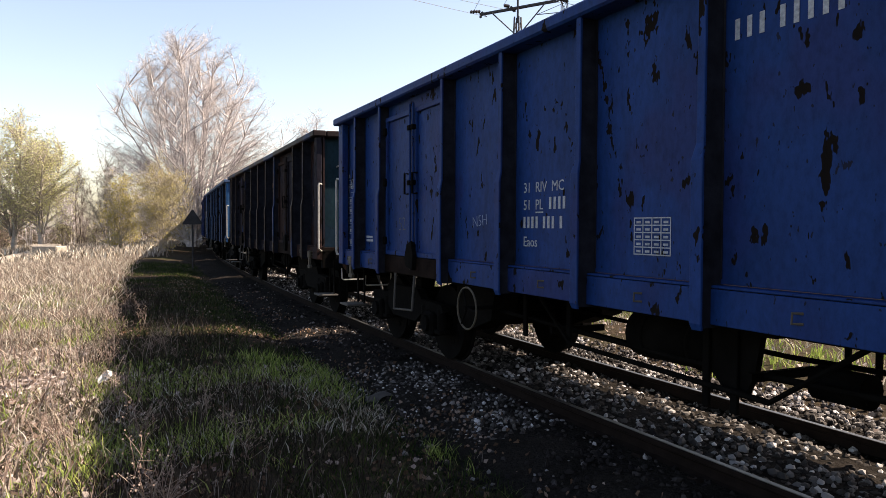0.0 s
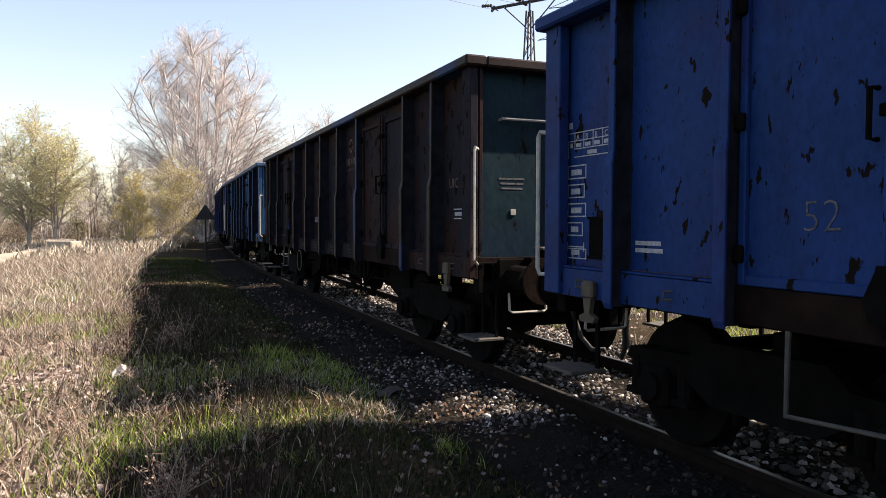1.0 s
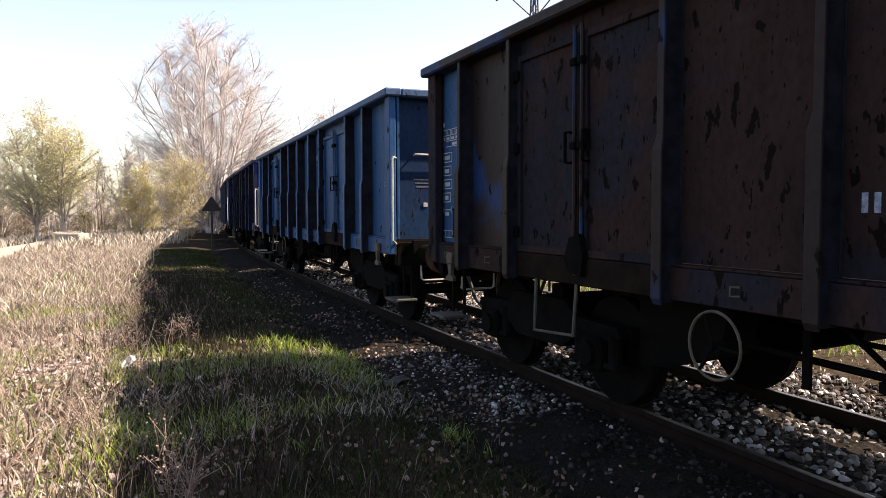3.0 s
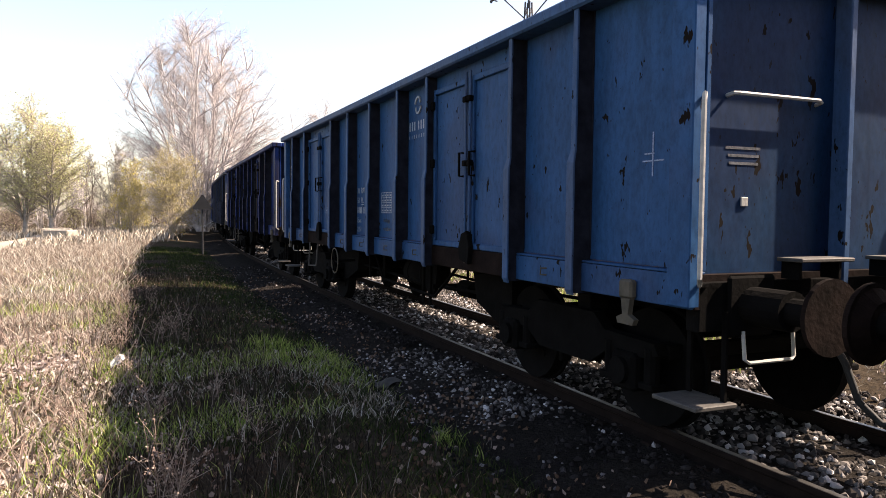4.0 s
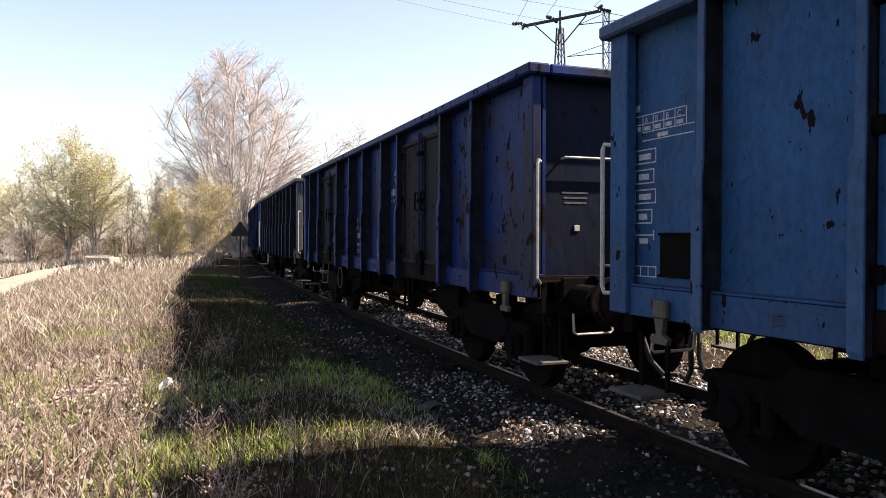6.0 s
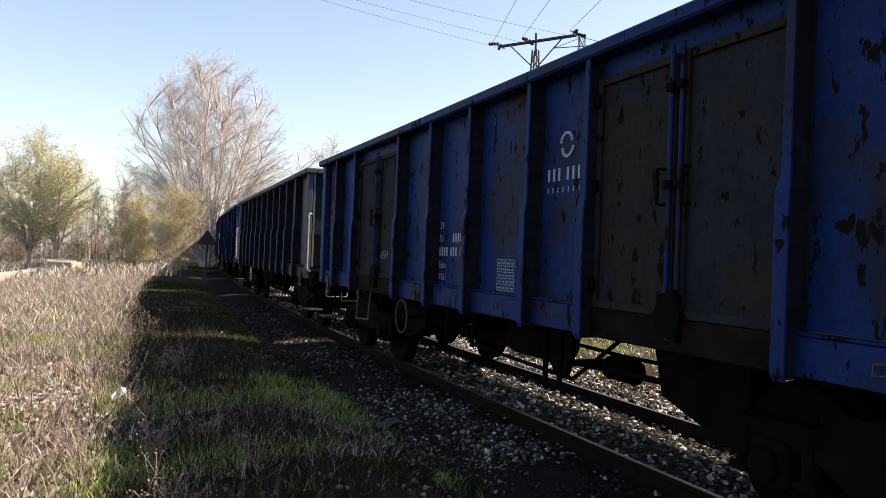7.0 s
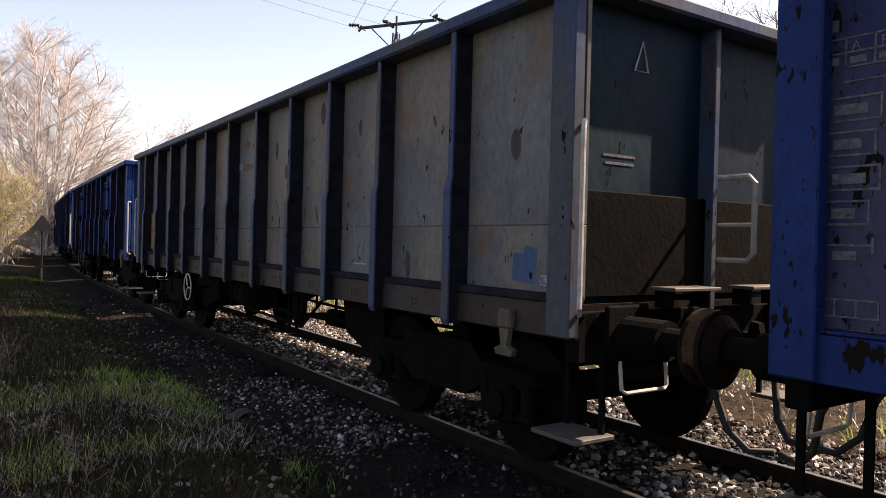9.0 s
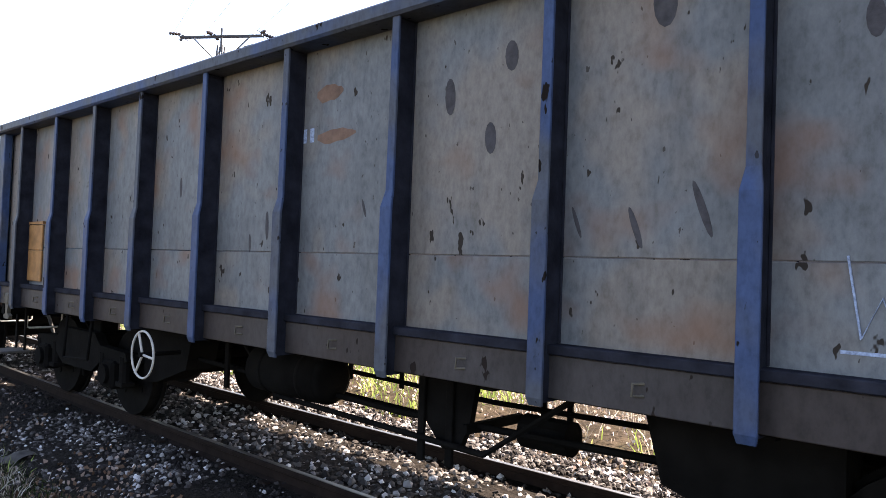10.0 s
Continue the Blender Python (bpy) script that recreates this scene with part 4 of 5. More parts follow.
def build_train():
    kinds = [
        # unseen wagon, added so its shadow covers the ground at the start
        ("red-brown steel open wagon at the head of the visible train", BROWN, BROWN, BROWN),
        ("deep blue flaking steel open wagon with white inscriptions", BLUE, BLUE, END_SHADE_DARK, BLUE, False, None, (), POSTS_WIDE),
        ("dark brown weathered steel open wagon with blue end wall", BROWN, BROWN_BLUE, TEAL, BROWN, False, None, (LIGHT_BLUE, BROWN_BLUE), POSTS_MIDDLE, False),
        ("faded light blue steel open wagon with double doors", LIGHT_BLUE, POST_LIGHT, END_SHADE_BLUE, LIGHT_BLUE),
        ("worn dark blue steel open wagon with brown doors", BLUE_WORN, BLUE_WORN, END_SHADE_DARK, WORN_DOOR, False, None, (PURPLE_GREY, BLUE), POSTS_UNEVEN, False),
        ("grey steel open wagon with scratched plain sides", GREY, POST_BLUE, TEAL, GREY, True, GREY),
        ("blue steel open wagon following the grey one", BLUE, BLUE, BLUE, BLUE),
        ("dark blue steel open wagon further back", BLUE_WORN, BLUE_WORN, BLUE_WORN, BLUE_WORN),
        ("brown steel open wagon far back in the train", BROWN_BLUE, BROWN, BROWN, BROWN),
        ("dark brown steel open wagon near the visible end", BROWN, BROWN, BROWN, BROWN),
    ]
    wagons, spins = [], []
    for k in kinds:
        root, spin = wagon(*k)
        wagons.append(root)
        spins.append(spin)
    hang_marks(wagons)
    return wagons, spins


SLACK = (-0.3, -0.3, -0.15, 0, 0, 0, 0, 0, 0, 0)  # play in the couplings


def travelled(t):
    """Metres rolled by the train: it slows down a little towards the end."""
    k = (t - 5) / 5
    return SPEED * t + 0.356 * k - 0.285 * k * k - 0.185 * k ** 3


def wagon_pose(i, t):
    s = JOINT + (i - 1.5) * PITCH_LENGTH + SLACK[i] - travelled(t)
    # both pivots ride on the arc
    a, b = on_track(s - 4.5), on_track(s + 4.5)
    d = b - a
    mid = (a + b) / 2
    return pose(mid.x, mid.y, 0, 0, 0, math.degrees(math.atan2(d.y, d.x)))

# ---- plants and loose things ----
RNG = np.random.default_rng(5)


def limb(V, F, p, d, length, r0, r1, sides, bend, rise, rnd, segs=3):
    """A tapered, slightly crooked limb; returns its points."""
    pts, q, dd = [p], p, d.copy()
    for k in range(segs):
        dd = (dd + Vector((rnd.uniform(-bend, bend), rnd.uniform(-bend, bend), rnd.uniform(-bend, bend) + rise))).normalized()
        q = q + dd * (length / segs)
        pts.append(q)
    base = len(V)
    side = d.orthogonal().normalized()
    up = d.cross(side)
    for k, q in enumerate(pts):
        r = r0 + (r1 - r0) * k / segs
        for j in range(sides):
            a = j * math.tau / sides
            V.append(q + (side * math.cos(a) + up * math.sin(a)) * r)
    for k in range(segs):
        for j in range(sides):
            a, b = base + k * sides + j, base + k * sides + (j + 1) % sides
            F.append((a, b, b + sides, a + sides))
    return pts, dd


def flake(V, F, p, size, rnd):
    a = Vector((rnd.gauss(0, 1), rnd.gauss(0, 1), rnd.gauss(0, 1))).normalized() * size
    b = a.orthogonal().normalized() * size * 0.6
    i = len(V)
    V += [p - a * 0.5, p + b, p + a, p - b]
    F.append((i, i + 1, i + 2, i + 3))


def fan_tree(at, height, width, limbs, bark, leaf_mat=None, label="", seed=1, twigs=10, sprays=4, leaf=0.03, leaves=1, bare=0.06, trunk=0.0, name="tree", twig=0.085, stems=6, thick=1.0):
    """A rounded crown: many limbs arch from low stems up and out to points spread through an egg-shaped volume."""
    rnd = random.Random(seed)
    root = tagged(new(name), label, "bush" if name == "bush" else "tree")
    root.matrix_basis = pose(at[0], at[1], ground_z(*at) - 0.1)
    V, F, LV, LF = [], [], [], []
    up = Vector((0, 0, 1))
    low = height * bare + trunk
    bases = []
    if trunk:
        limb(V, F, Vector((0, 0, 0)), up, low * 1.25, 0.016 * height * thick, 0.011 * height * thick, 8, 0.05, 0.05, rnd)
    for k in range(stems):
        a = k * math.tau / stems + rnd.uniform(-0.3, 0.3)
        lean = rnd.uniform(0.05, 1.0) * 1.05 * width / height
        d = Vector((math.cos(a) * lean, math.sin(a) * lean, 1)).normalized()
        pts, _ = limb(V, F, Vector((math.cos(a) * 0.02 * height, math.sin(a) * 0.02 * height, trunk)), d, (height - trunk) * rnd.uniform(0.62, 0.88), 0.007 * height * thick, 0.02, 5, 0.09, 0.0, rnd, 6)
        bases.append(pts)
    for k in range(limbs):
        # a tip inside the crown, thicker towards its skin
        g = rnd.random() ** 0.45
        th, cz = rnd.uniform(0, math.tau), rnd.uniform(-1, 1)
        rr = math.sqrt(1 - cz * cz)
        egg = 1.0 - 0.28 * cz
        tip = Vector((math.cos(th) * rr * width * egg * g, math.sin(th) * rr * width * egg * g, low + (height - low) * (0.5 + 0.5 * cz * g)))
        stem = min((bases[rnd.randrange(stems)] for _ in range(stems)), key=lambda b: min((q - tip).length for q in b[2:]))
        reach = max(trunk + 0.1, tip.z - rnd.uniform(0.3, 0.8) * (tip.xy - min(stem, key=lambda q: abs(q.z - tip.z)).xy).length - 0.04 * height)
        f = min(0.98, max(0.03, (reach - stem[0].z) / max(0.1, stem[-1].z - stem[0].z)))
        i = min(5, int(f * 6))
        p = stem[i].lerp(stem[i + 1], f * 6 - i)
        mid = p.lerp(tip, 0.5) + Vector((rnd.gauss(0, 0.07), rnd.gauss(0, 0.07), rnd.gauss(-0.02, 0.06))) * (tip - p).length
        pts = [p.lerp(mid, t).lerp(mid.lerp(tip, t), t) for t in (0, 0.25, 0.5, 0.75, 1.0)]
        base = len(V)
        side = (tip - p).normalized().orthogonal().normalized()
        other = (tip - p).normalized().cross(side)
        for j, q in enumerate(pts):
            r = (0.0028 * height * (1 - j / 4) + 0.008) * thick
            for m in range(4):
                an = m * math.tau / 4
                V.append(q + (side * math.cos(an) + other * math.sin(an)) * r)
        for j in range(4):
            for m in range(4):
                x, y = base + j * 4 + m, base + j * 4 + (m + 1) % 4
                F.append((x, y, y + 4, x + 4))
        for t in range(twigs):
            g = 0.25 + 0.75 * (t + rnd.random()) / twigs
            j = min(3, int(g * 4))
            q = pts[j].lerp(pts[j + 1], g * 4 - j)
            d = (pts[j + 1] - pts[j]).normalized()
            d3 = (d + Vector((rnd.gauss(0, 0.75), rnd.gauss(0, 0.75), rnd.gauss(0.0, 0.6)))).normalized()
            tp, td = limb(V, F, q, d3, height * twig * rnd.uniform(0.5, 1.1), 0.010 * thick, 0.006 * thick, 3, 0.14, 0.02, rnd, 2)
            for _ in range(sprays):
                w = tp[0].lerp(tp[2], rnd.uniform(0.15, 1))
                d4 = (td + Vector((rnd.gauss(0, 0.7), rnd.gauss(0, 0.7), rnd.gauss(0.0, 0.6)))).normalized()
                wp, _ = limb(V, F, w, d4, height * twig * rnd.uniform(0.25, 0.6), 0.007 * thick, 0.004 * thick, 3, 0.1, 0.05, rnd, 1)
                if leaf_mat:
                    for _ in range(leaves):
                        flake(LV, LF, wp[0].lerp(wp[1], rnd.uniform(0.1, 1.05)) + Vector((rnd.gauss(0, leaf), rnd.gauss(0, leaf), rnd.gauss(0, leaf))), leaf * rnd.uniform(0.6, 1.3), rnd)
    wood = raw("trunk", V, F, bark)
    wood.data.shade_smooth()
    wood.parent = root
    if LV:
        crown = raw("crown", LV, LF, leaf_mat)
        crown.parent = root
    return root


def blades(name, mat, places, h0, h1, width, lean, label, seed, kind="stuff"):
    """Grass: one narrow bent blade at each place."""
    rng = np.random.default_rng(seed)
    V, F = [], []
    for x, y in places:
        z = ground_z(x, y) - 0.02
        h = rng.uniform(h0, h1)
        a = rng.uniform(0, math.tau)
        lx, ly = rng.normal(0, lean, 2) * h
        wx, wy = math.cos(a) * width * rng.uniform(0.6, 1.4), math.sin(a) * width * rng.uniform(0.6, 1.4)
        i = len(V)
        V += [(x - wx, y - wy, z), (x + wx, y + wy, z), (x + lx * 0.4 + wx * 0.8, y + ly * 0.4 + wy * 0.8, z + h * 0.6), (x + lx * 0.4 - wx * 0.8, y + ly * 0.4 - wy * 0.8, z + h * 0.6), (x + lx, y + ly, z + h)]
        F += [(i, i + 1, i + 2, i + 3), (i + 3, i + 2, i + 4)]
    return tagged(raw(name, V, F, mat), label, "grass", kind=kind)


def strip(n, s0, s1, o0, o1, clump=0.0, seed=0, near=1.0, keep=None):
    """n places between two distances along and two across the track, gathered in tufts; near > 1 puts more of them at s0."""
    rng = np.random.default_rng(seed)
    if clump:
        m = max(1, n // 14)
        s = s0 + (s1 - s0) * rng.random(m) ** near
        o = rng.uniform(o0, o1, m)
        k = rng.integers(0, m, n)
        s, o = s[k] + rng.normal(0, clump, n), o[k] + rng.normal(0, clump, n)
    else:
        s, o = s0 + (s1 - s0) * rng.random(n) ** near, rng.uniform(o0, o1, n)
    a, r = s / RADIUS, RADIUS + o
    x = CENTRE.x + (-RIGHT.x * np.cos(a) + ALONG.x * np.sin(a)) * r
    y = CENTRE.y + (-RIGHT.y * np.cos(a) + ALONG.y * np.sin(a)) * r
    ok = (np.hypot(x, y) > 1.7) & (o > -40)
    if keep:
        ok &= np.array([keep(px, py) for px, py in zip(x, y)])
    return list(zip(x[ok].tolist(), y[ok].tolist()))


def off_road(x, y):
    """Not on the dirt road."""
    line = ((-14.2, 14), (-18.7, 25), (-23.7, 36), (-30.2, 52), (-37.2, 69), (-45.2, 88), (-59.2, 118))
    for (x0, y0), (x1, y1) in zip(line, line[1:]):
        if y0 <= y <= y1:
            return abs(x - (x0 + (x1 - x0) * (y - y0) / (y1 - y0))) > 1.6
    return True


def patchy(scale, cut, seed):
    return lambda x, y: noise.noise((x * scale, y * scale, seed)) > cut and off_road(x, y)


def scatter_stones(name, n, places, size0, size1, mat, label, seed, zfun):
    rng = np.random.default_rng(seed)
    bm = BM()
    bmesh.ops.create_icosphere(bm, subdivisions=1, radius=1)
    base = np.array([v.co[:] for v in bm.verts])
    tri = np.array([[v.index for v in f.verts] for f in bm.faces])
    bm.free()
    V, F = [], []
    for k, (x, y) in enumerate(places):
        size = rng.uniform(size0, size1)
        shape = base * rng.uniform(0.65, 1.25, (12, 1)) * rng.uniform(0.6, 1.2, 3) * size
        a, b = rng.uniform(0, math.tau), rng.uniform(-0.6, 0.6)
        ca, sa, cb, sb = math.cos(a), math.sin(a), math.cos(b), math.sin(b)
        shape = shape @ np.array([[ca, sa, 0], [-sa, ca, 0], [0, 0, 1]]) @ np.array([[1, 0, 0], [0, cb, sb], [0, -sb, cb]])
        shape += (x, y, zfun(x, y) + size * rng.uniform(0.0, 0.5))
        V.append(shape)
        F.append(tri + 12 * k)
    return tagged(raw(name, np.concatenate(V).tolist(), np.concatenate(F).tolist(), mat), label, "stones", kind="stuff")


def bed_z(x, y):
    s, off = track_place(x, y)
    a = abs(off)
    return max(ground_z(x, y), -0.15 - max(0, a - 1.35) * 0.13)


def build_plants():
    # the large bare tree and its neighbours
    fan_tree((-21.4, 62), 18.9, 7.6, 640, BARK, BUDS, "tall bare many-stemmed tree with pale pinkish buds", 3, 12, 4, 0.042, 1, 0.04, stems=26, thick=1.05, twig=0.06)
    fan_tree((-19.0, 49), 6.8, 2.1, 150, BARK_MID, YELLOW, "yellow-green budding bush beside the big bare tree", 7, 8, 4, 0.045, 2, 0.02, name="bush", twig=0.11, thick=0.8)
    fan_tree((-22.2, 50), 5.4, 1.6, 90, BARK_MID, YELLOW, "yellow-green budding bush beside the field", 9, 8, 4, 0.055, 2, 0.02, name="bush", twig=0.11, thick=0.8)
    fan_tree((-10.3, 54), 10.9, 2.7, 120, BARK, BUDS, "bare reddish-budded tree behind the train", 11, 10, 4, 0.03, 1)
    fan_tree((-6.0, 57), 10.2, 1.8, 70, BARK, BUDS, "slender bare tree behind the train", 12, 9, 4, 0.03, 1)
    fan_tree((-2.9, 56), 11.4, 1.3, 45, BARK, BUDS, "slender bare tree behind the train", 13, 9, 3, 0.03, 1)
    fan_tree((7.0, 25.5), 10.8, 2.8, 45, BARK_DARK, None, "dark bare tree beyond the track", 14, 8, 3, trunk=2.5, stems=4)
    fan_tree((14.4, 21), 11.3, 3.4, 55, BARK_DARK, None, "dark bare tree beyond the track", 15, 8, 3, trunk=2.5, stems=5)
    # the group by the dirt road
    for k, (x, y, h, wd) in enumerate(((-38.6, 65, 13.0, 5.2), (-35.6, 64, 11.2, 3.4), (-49.0, 68, 10.4, 4.0))):
        fan_tree((x, y), h, wd, 150, BARK_MID, YOUNG, "tree with a sparse crown of young green leaves", 20 + k, 9, 4, 0.085, 2, 0.08, trunk=1.6, stems=6, thick=1.2)
    fan_tree((-43.5, 67), 9.8, 3.4, 120, BARK_MID, BUDS, "bare grey tree beside the green ones", 27, 9, 4, 0.03, 1, 0.05)
    fan_tree((-29.8, 65), 9.6, 3.0, 120, BARK_MID, BUDS, "bare grey tree beside the green ones", 26, 9, 4, 0.03, 1, 0.05)
    for k in range(16):
        x, y = -46 + 1.9 * k + RNG.uniform(-0.8, 0.8), 74 + RNG.uniform(-5, 8)
        fan_tree((x, y), RNG.uniform(6.0, 9.5), RNG.uniform(1.0, 1.8), 34, BARK_DARK if k % 2 else BARK, BUDS if k % 3 else None, "thin bare tree at the edge of the field", 40 + k, 8, 3, 0.035, 1, 0.08, stems=3)
    for k in range(54):
        x, y = -58 + 0.9 * k + RNG.uniform(-0.8, 0.8), 76 + RNG.uniform(-9, 9)
        fan_tree((x, y), RNG.uniform(2.6, 4.8), RNG.uniform(1.2, 2.0), 44, BARK_DARK if k % 3 else BARK, (None, RED_STRAW, YOUNG, RED_STRAW)[k % 4], "tangled brown brushwood at the field's edge", 60 + k, 7, 3, 0.05, 1, 0.02, name="bush", twig=0.13, stems=4)
    # far woods
    V, F = [], []
    rnd = random.Random(4)
    for k in range(900):
        a = radians(rnd.uniform(-75, 60))
        r = rnd.uniform(130, 190)
        p = Vector((math.sin(a) * r, math.cos(a) * r, -1.2))
        h = rnd.uniform(5, 9)
        pts, d = limb(V, F, p, Vector((0, 0, 1)), h, 0.09, 0.03, 3, 0.06, 0, rnd, 3)
        for b in range(14):
            q = pts[0].lerp(pts[-1], rnd.uniform(0.1, 1))
            limb(V, F, q, Vector((rnd.gauss(0, 1), rnd.gauss(0, 1), 1.0)).normalized(), rnd.uniform(0.8, 2.4), 0.04, 0.02, 3, 0.2, 0.1, rnd, 2)
    tagged(raw("far_woods", V, F, BARK_DARK), "distant bare brown woods beyond the field", "woods", kind="stuff")

    # grass
    blades("dry_grass", STRAW, strip(105000, 1.5, 17, 4.75, 13, 0.10, 1, 1.5, patchy(0.8, -0.28, 21)), 0.03, 0.16, 0.003, 0.85, "dry straw-coloured grass in the sunlit field", 1)
    blades("dry_grass", STRAW, strip(46000, 14, 44, 4.9, 18, 0.22, 2, 1.4, off_road), 0.08, 0.32, 0.009, 0.7, "dry straw-coloured grass in the sunlit field", 2)
    blades("dry_stalks", RED_STRAW, strip(44000, 3, 46, 4.8, 17, 0.22, 3, 1.4, off_road), 0.07, 0.32, 0.006, 0.55, "reddish brown dry stalks standing in the field", 3)
    blades("dry_grass", STRAW, strip(30000, 40, 95, 4.2, 40, 0.5, 4, 1.2, off_road), 0.25, 0.6, 0.035, 0.4, "dry grass in the far field", 4)
    # the next three strips have the train's shadow in their colour
    blades("dry_stalks", SHADE_STRAW, strip(9000, 2.5, 20, 3.2, 5.0, 0.16, 5, 1.3), 0.08, 0.30, 0.0028, 0.35, "dry stalks beside the line, darkened for the train's shadow", 5)
    blades("dry_grass", SHADE_STRAW, strip(18000, -1.0, 28, 1.5, 5.0, 0.12, 6, 1.5), 0.03, 0.15, 0.0032, 0.6, "short dry grass beside the line, darkened for the train's shadow", 6)
    blades("green_grass", SHADE_GREEN, strip(90000, -1.0, 36, 1.25, 4.9, 0.16, 7, 1.6, patchy(0.55, -0.22, 5)), 0.03, 0.12, 0.004, 0.6, "short green grass beside the line, darkened for the train's shadow", 7)
    blades("green_grass", FRESH, strip(36000, 2.0, 22, 4.6, 11, 0.14, 8, 1.5, patchy(0.7, 0.06, 9)), 0.05, 0.2, 0.005, 0.5, "fresh green tufts in the dry field", 8)
    # lighter blades added to brighten the sun streak that falls between wagons
    blades("green_grass", FRESH, strip(7500, 5.0, 9.5, 2.1, 4.9, 0.12, 18, 1.0, patchy(0.8, -0.1, 4)), 0.05, 0.17, 0.0045, 0.5, "bright green tufts added where the sun streak falls beside the line", 18)
    blades("dry_grass", STRAW, strip(3000, 5.6, 8.8, 2.0, 4.9, 0.1, 19, 1.0), 0.03, 0.14, 0.0045, 0.7, "short pale dry grass added where the sun streak falls beside the line", 19)
    blades("green_grass", FRESH, strip(34000, 0, 30, -14, -2.3, 0.16, 9, 1.1, patchy(0.6, -0.05, 2)), 0.06, 0.22, 0.009, 0.45, "fresh green grass beyond the track", 9)
    blades("dry_grass", STRAW, strip(20000, 0, 34, -16, -2.0, 0.15, 10, 1.1), 0.05, 0.22, 0.007, 0.6, "dry grass beyond the track", 10)
    # dead leaves and litter
    V, F = [], []
    rnd = random.Random(9)
    for x, y in strip(9000, 1, 24, 1.4, 8, 0.2, 11, 1.5):
        flake(V, F, Vector((x, y, max(ground_z(x, y), bed_z(x, y) if abs(track_place(x, y)[1]) < 2.6 else -9) + 0.025)), rnd.uniform(0.015, 0.04), rnd)
    tagged(raw("leaf_litter", V, F, LEAVES), "scattered dead brown leaves on the ground", "leaves", kind="stuff")
    V, F = [], []
    bare = [(-4.6 + rnd.gauss(0, 0.8), 7.9 + rnd.gauss(0, 0.45)) for _ in range(1800)]
    for x, y in strip(9000, 0, 22, -9, -1.5, 0.25, 12) + strip(4200, 3.5, 11, 4.7, 6.4, 0.2, 31) + bare:
        flake(V, F, Vector((x, y, max(ground_z(x, y), bed_z(x, y) if abs(track_place(x, y)[1]) < 2.6 else -9) + 0.03)), rnd.uniform(0.018, 0.045), rnd)
    tagged(raw("leaf_litter", V, F, PALE_LEAVES), "bleached dead leaves lying in the sun", "leaves", kind="stuff")
    # ballast
    scatter_stones("ballast_stones", 0, strip(17000, -1.5, 16, -2.4, 0.62, 0, 13, 1.25), 0.018, 0.042, STONES, "loose grey ballast stones between and beside the rails", 13, bed_z)
    scatter_stones("ballast_stones", 0, strip(7000, 15, 40, -2.4, 0.62, 0, 14, 1.3), 0.022, 0.05, STONES, "loose grey ballast stones further along the track", 14, bed_z)
    scatter_stones("gravel", 0, strip(7500, -1.0, 24, 0.75, 2.4, 0.12, 15, 1.4), 0.012, 0.034, SHADE_STONES, "gravel spilled into the grass beside the ballast", 15, lambda x, y: max(bed_z(x, y), ground_z(x, y)) - 0.004)
    scatter_stones("gravel", 0, strip(1500, 5.4, 8.6, 0.95, 2.2, 0.15, 16, 1.0), 0.012, 0.03, STONES, "pale gravel in the grass edge", 16, lambda x, y: max(bed_z(x, y), ground_z(x, y)) - 0.002)
    # tall weed stalks with seed heads
    rnd = random.Random(21)
    spots = [on_track(s, o) for s, o in ((5.3, 3.7), (6.2, 4.4), (7.5, 4.5), (8.6, 4.7), (9.4, 4.55), (11, 4.6), (5.2, 5.3), (4.4, 4.3), (6.8, 5.6), (12.5, 4.5))]
    spots += [on_track(rnd.uniform(4.2, 15), rnd.uniform(3.8, 5.4)) for _ in range(14)]
    for p in spots:
        V, F = [], []
        root = tagged(new("dry_weed"), "dry branching weed stalk with withered seed heads", "weed", "dry weeds beside the line")
        root.matrix_basis = pose(p.x, p.y, ground_z(p.x, p.y) - 0.02)
        LV, LF = [], []
        for k in range(rnd.randint(3, 6)):
            pts, d = limb(V, F, Vector((rnd.gauss(0, 0.05), rnd.gauss(0, 0.05), 0)), Vector((rnd.gauss(0, 0.25), rnd.gauss(0, 0.25), 1)).normalized(), rnd.uniform(0.22, 0.5), 0.0035, 0.002, 4, 0.12, 0, rnd, 4)
            for b in range(7):
                q = pts[1].lerp(pts[-1], rnd.random())
                tp, _ = limb(V, F, q, Vector((rnd.gauss(0, 1), rnd.gauss(0, 1), 0.9)).normalized(), rnd.uniform(0.06, 0.2), 0.002, 0.0015, 3, 0.2, 0, rnd, 2)
                for _ in range(4):
                    flake(LV, LF, tp[-1] + Vector((rnd.gauss(0, 0.012), rnd.gauss(0, 0.012), rnd.gauss(0, 0.012))), 0.010, rnd)
        stalk = raw("stem", V, F, RED_STRAW)
        tagged(stalk, kind="stuff").parent = root
        heads = tagged(raw("seed_head", LV, LF, RED_STRAW), "withered brownish seed heads", kind="stuff")
        heads.parent = root


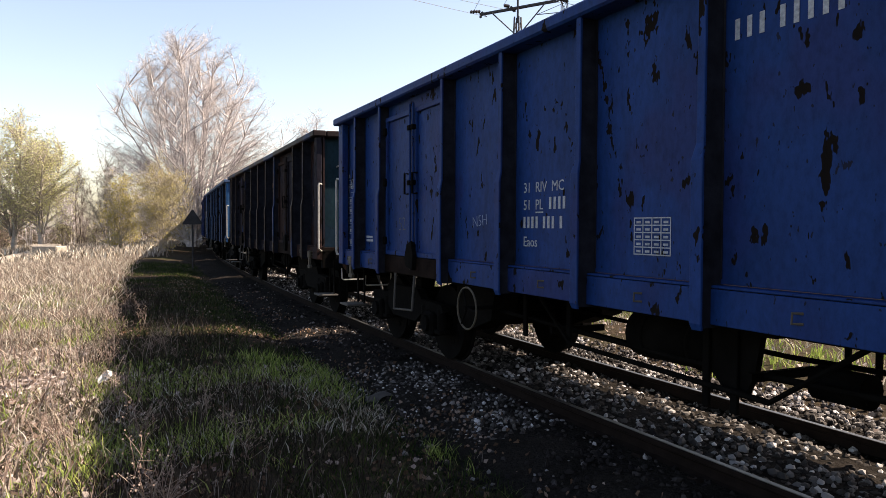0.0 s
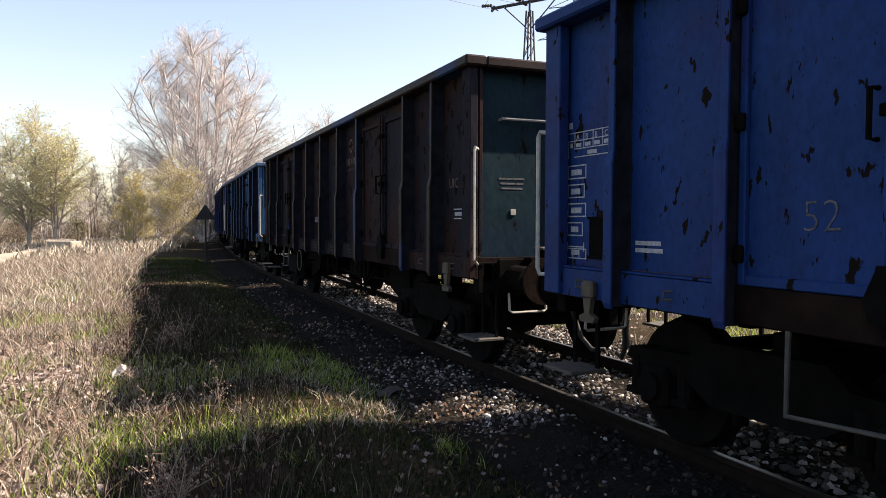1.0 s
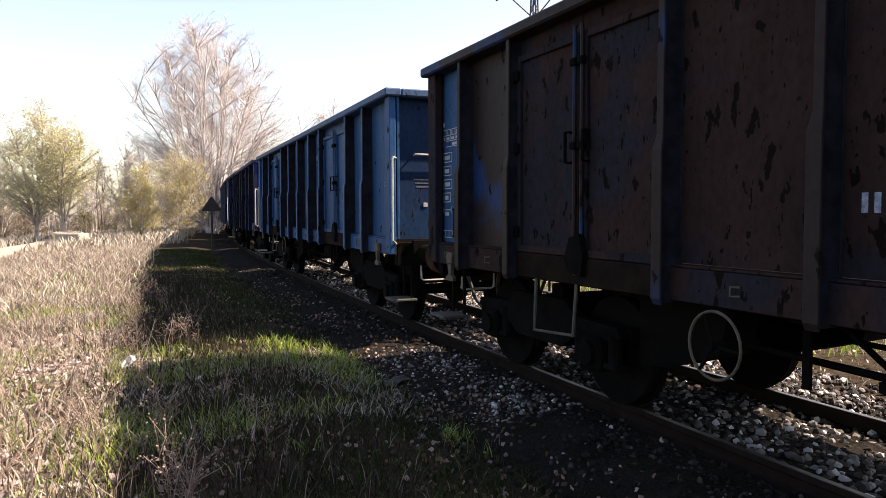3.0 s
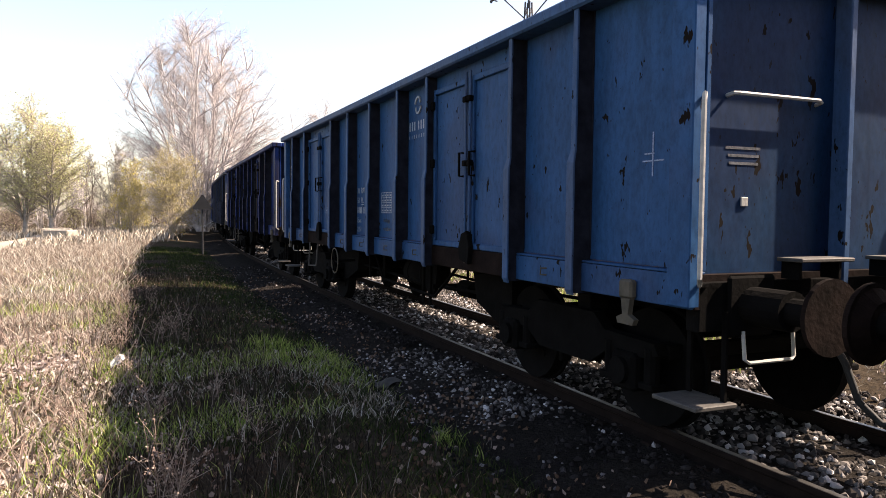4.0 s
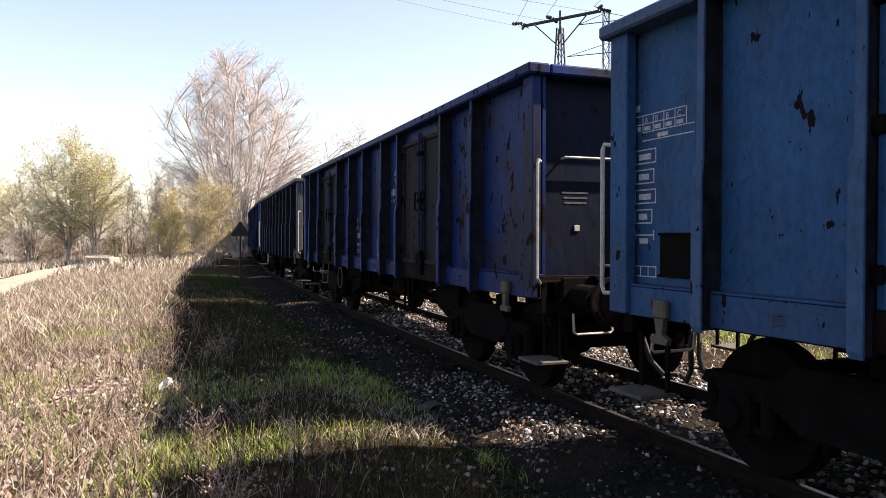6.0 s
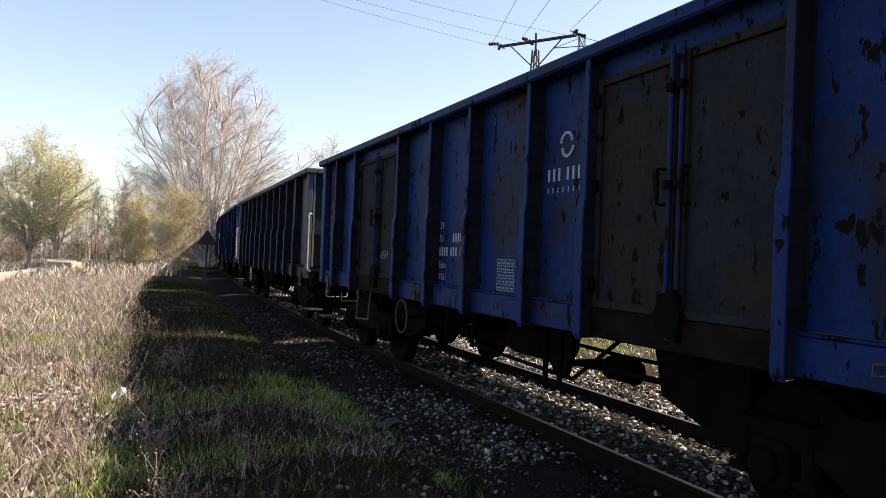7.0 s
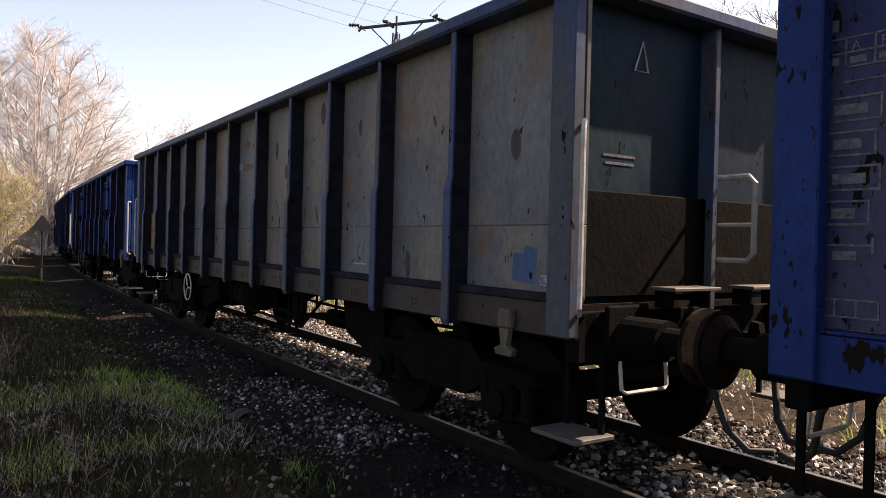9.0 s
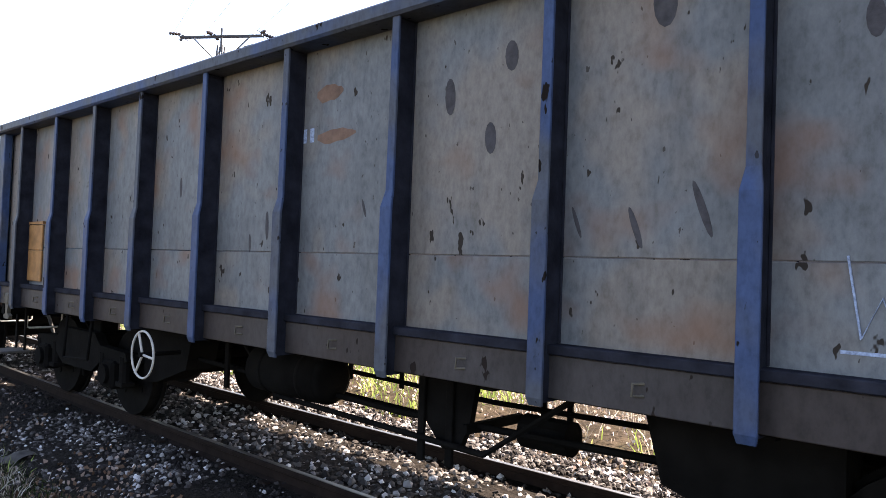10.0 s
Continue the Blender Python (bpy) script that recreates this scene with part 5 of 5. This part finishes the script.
def build_sign():
    p = (-10.35, 29.9)
    z = ground_z(*p)
    root = tagged(new("triangle_sign"), "dark triangular trackside sign on a thin post", "sign")
    root.matrix_basis = pose(*p, z - 0.13, 0, 0, 19)
    part("post", tube(BM(), [(0, 0, -0.1), (0, 0, 2.55)], 0.035, 8), BLACK, root)
    tri = [(-0.36, 2.02), (0.36, 2.02), (0.39, 2.07), (0.035, 2.62), (-0.035, 2.62), (-0.39, 2.07)]
    part("plate", outline(BM(), tri, 0.012, Matrix.Translation((0, -0.06, 0))), BLACK, root)
    part("clamp", slab(slab(BM(), -0.06, 0.06, -0.048, 0.045, 2.12, 2.16), -0.06, 0.06, -0.048, 0.045, 2.38, 2.42), BLACK, root)


def build_pylon():
    """A lattice line pole with one crossarm, insulators and wires."""
    base = Vector((4.05, 40, 0))
    root = tagged(new("power_pylon"), "dark lattice power-line pole with a crossarm", "pylon")
    root.matrix_basis = pose(base.x, base.y, ground_z(base.x, base.y) - 0.1, 0, 0, -33)
    h = 14.05
    for sx in (-1, 1):
        for sy in (-1, 1):
            part("leg", tube(BM(), [(sx * 0.6, sy * 0.6, 0), (sx * 0.13, sy * 0.13, h - 0.6)], 0.05, 4), LATTICE, root)
    n = 16
    for k in range(n):
        z0, z1 = h * k / n * 0.95, h * (k + 1) / n * 0.95
        w0, w1 = 0.6 - 0.47 * z0 / h, 0.6 - 0.47 * z1 / h
        g = 1 if k % 2 else -1
        bm = BM()
        for sy in (-1, 1):
            tube(bm, [(-g * w0, sy * w0, z0), (g * w1, sy * w1, z1)], 0.022, 4)
            tube(bm, [(sy * w0, -g * w0, z0), (sy * w1, g * w1, z1)], 0.022, 4)
        part("brace", bm, LATTICE, root)
    part("mast_tip", tube(BM(), [(0, 0, h - 0.9), (0, 0, h + 0.35)], 0.06, 6), LATTICE, root)
    part("crossarm", tube(tube(BM(), [(-2.35, 0.12, h - 0.1), (2.35, 0.12, h - 0.1)], 0.06, 4), [(-2.35, -0.12, h - 0.1), (2.35, -0.12, h - 0.1)], 0.05, 4), LATTICE, root)
    for sx in (-1, 1):
        part("arm_strut", tube(BM(), [(sx * 1.6, 0, h - 0.15), (sx * 0.12, 0, h - 1.55)], 0.04, 4), LATTICE, root)
    for x in (-2.35, -0.5, 2.35):
        for sy in (-1, 1):
            bm = BM()
            for k in range(4):
                drum(bm, (x + 0.10 * k * (1 if x > 0 else -1) * (abs(x) > 1), sy * (0.2 + 0.12 * k), h + 0.02 - 0.02 * k), (0, sy, 0), 0.10, 0.06, 10, 0.05)
            tube(bm, [(x, sy * 0.1, h), (x, sy * 0.7, h - 0.05)], 0.025, 5)
            part("insulator", bm, INSULATOR, root)
    m = root.matrix_basis
    for x in (-2.35, -0.5, 2.35):
        for sy, end in ((-1, Vector((9 + x, -16, 14.8))), (1, Vector((-34 + x, 8 + 1.5 * x, 14.6)))):
            a = m @ Vector((x, -sy * -0.72, h - 0.05))
            pts = [a.lerp(end, k / 16) - Vector((0, 0, 4 * 1.0 * (k / 16) * (1 - k / 16))) for k in range(17)]
            ob = part("power_line", tube(BM(), pts, 0.011, 4), LATTICE)
            tagged(ob, "thin dark overhead power line against the sky", "cable", "overhead power lines")


def build_far_pylon():
    """A tall grey transmission tower far off."""
    root = tagged(new("transmission_tower"), "distant tall lattice transmission tower behind the train", "pylon")
    root.matrix_basis = pose(21.5, 130, -1, 0, 0, -20)
    h = 43
    for sx in (-1, 1):
        for sy in (-1, 1):
            part("leg", tube(BM(), [(sx * 3.2, sy * 3.2, 0), (sx * 0.6, sy * 0.6, h * 0.75), (sx * 0.5, sy * 0.5, h)], 0.09, 4), LATTICE, root)
    for z in range(4, 42, 3):
        w0 = 3.2 - 2.6 * min(1, z / (h * 0.75))
        w1 = 3.2 - 2.6 * min(1, (z + 3) / (h * 0.75))
        bm = BM()
        for sy in (-1, 1):
            tube(bm, [(-w0, sy * w0, z), (w1, sy * w1, min(h, z + 3))], 0.05, 4)
            tube(bm, [(w0, sy * w0, z), (-w1, sy * w1, min(h, z + 3))], 0.05, 4)
        part("brace", bm, LATTICE, root)
    for z, w in ((30, 5.5), (35.5, 7.0), (41, 5.0)):
        bm = tube(BM(), [(-w, 0, z), (w, 0, z)], 0.09, 4)
        tube(bm, [(-w, 0, z), (0, 0, z + 1.6), (w, 0, z)], 0.06, 4)
        part("crossarm", bm, LATTICE, root)


def build_loose():
    # the pale bent sheet lying beside the ballast
    p = Vector((-0.70, 7.76, 0))
    bm = BM()
    n = 9
    grid = [[bm.verts.new((0.16 * math.cos(math.pi * i / (n - 1)) + 0.01 * math.sin(j * 2), -0.13 + 0.26 * j / 5, 0.12 * math.sin(math.pi * i / (n - 1)) * (0.7 + 0.3 * math.sin(j)))) for j in range(6)] for i in range(n)]
    for i in range(n - 1):
        for j in range(5):
            bm.faces.new((grid[i][j], grid[i + 1][j], grid[i + 1][j + 1], grid[i][j + 1]))
    bmesh.ops.solidify(bm, geom=bm.faces[:], thickness=0.02)
    me = mesh_of("broken_pipe", bm, CONCRETE, True)
    ob = new("broken_pipe", me)
    ob.matrix_basis = pose(p.x, p.y, ground_z(p.x, p.y) + 0.01, 0, 0, 50)
    tagged(ob, "curved grey piece of broken pipe lying in the gravel", "debris")
    # pale blocks by the dirt road
    me = mesh_of("concrete_block", slab(BM(), -0.9, 0.9, -0.45, 0.45, -0.1, 0.75, 0.06), DIRT)
    for x, y, rz in ((-27.2, 49.5, 20), (-23.4, 43.0, -15)):
        ob = new("concrete_block", me)
        ob.matrix_basis = pose(x, y, ground_z(x, y), 0, 0, rz)
        tagged(ob, "pale concrete block lying beside the dirt road", "block", "blocks by the road")
    # a pale rag of paper in the grass
    p = Vector((-3.55, 7.56, 0))
    bm = BM()
    bmesh.ops.create_grid(bm, x_segments=6, y_segments=6, size=0.07)
    for v in bm.verts:
        v.co.z = 0.05 * noise.noise(v.co * 18) + 0.2 + 0.6 * v.co.x
    bmesh.ops.solidify(bm, geom=bm.faces[:], thickness=0.003)
    ob = new("paper_scrap", mesh_of("paper_scrap", bm, BAR_WHITE))
    ob.matrix_basis = pose(p.x, p.y, ground_z(p.x, p.y) - 0.05, 20, 0, 30)
    tagged(ob, "crumpled white scrap of paper caught in the grass", "paper")

def motions():
    for i, w in enumerate(wagons):
        walk(w, [(k * 0.5, wagon_pose(i, k * 0.5)) for k in range(21)])
        for wheelset, dx in spins[i]:
            walk(wheelset, [(k * 0.1, pose(dx, 0, 0.46, 0, -math.degrees(travelled(k * 0.1) / 0.46), 0)) for k in range(101)])


build_ground()
build_rails()
wagons, spins = build_train()
build_sign()
build_pylon()
build_far_pylon()
build_loose()
build_plants()
motions()
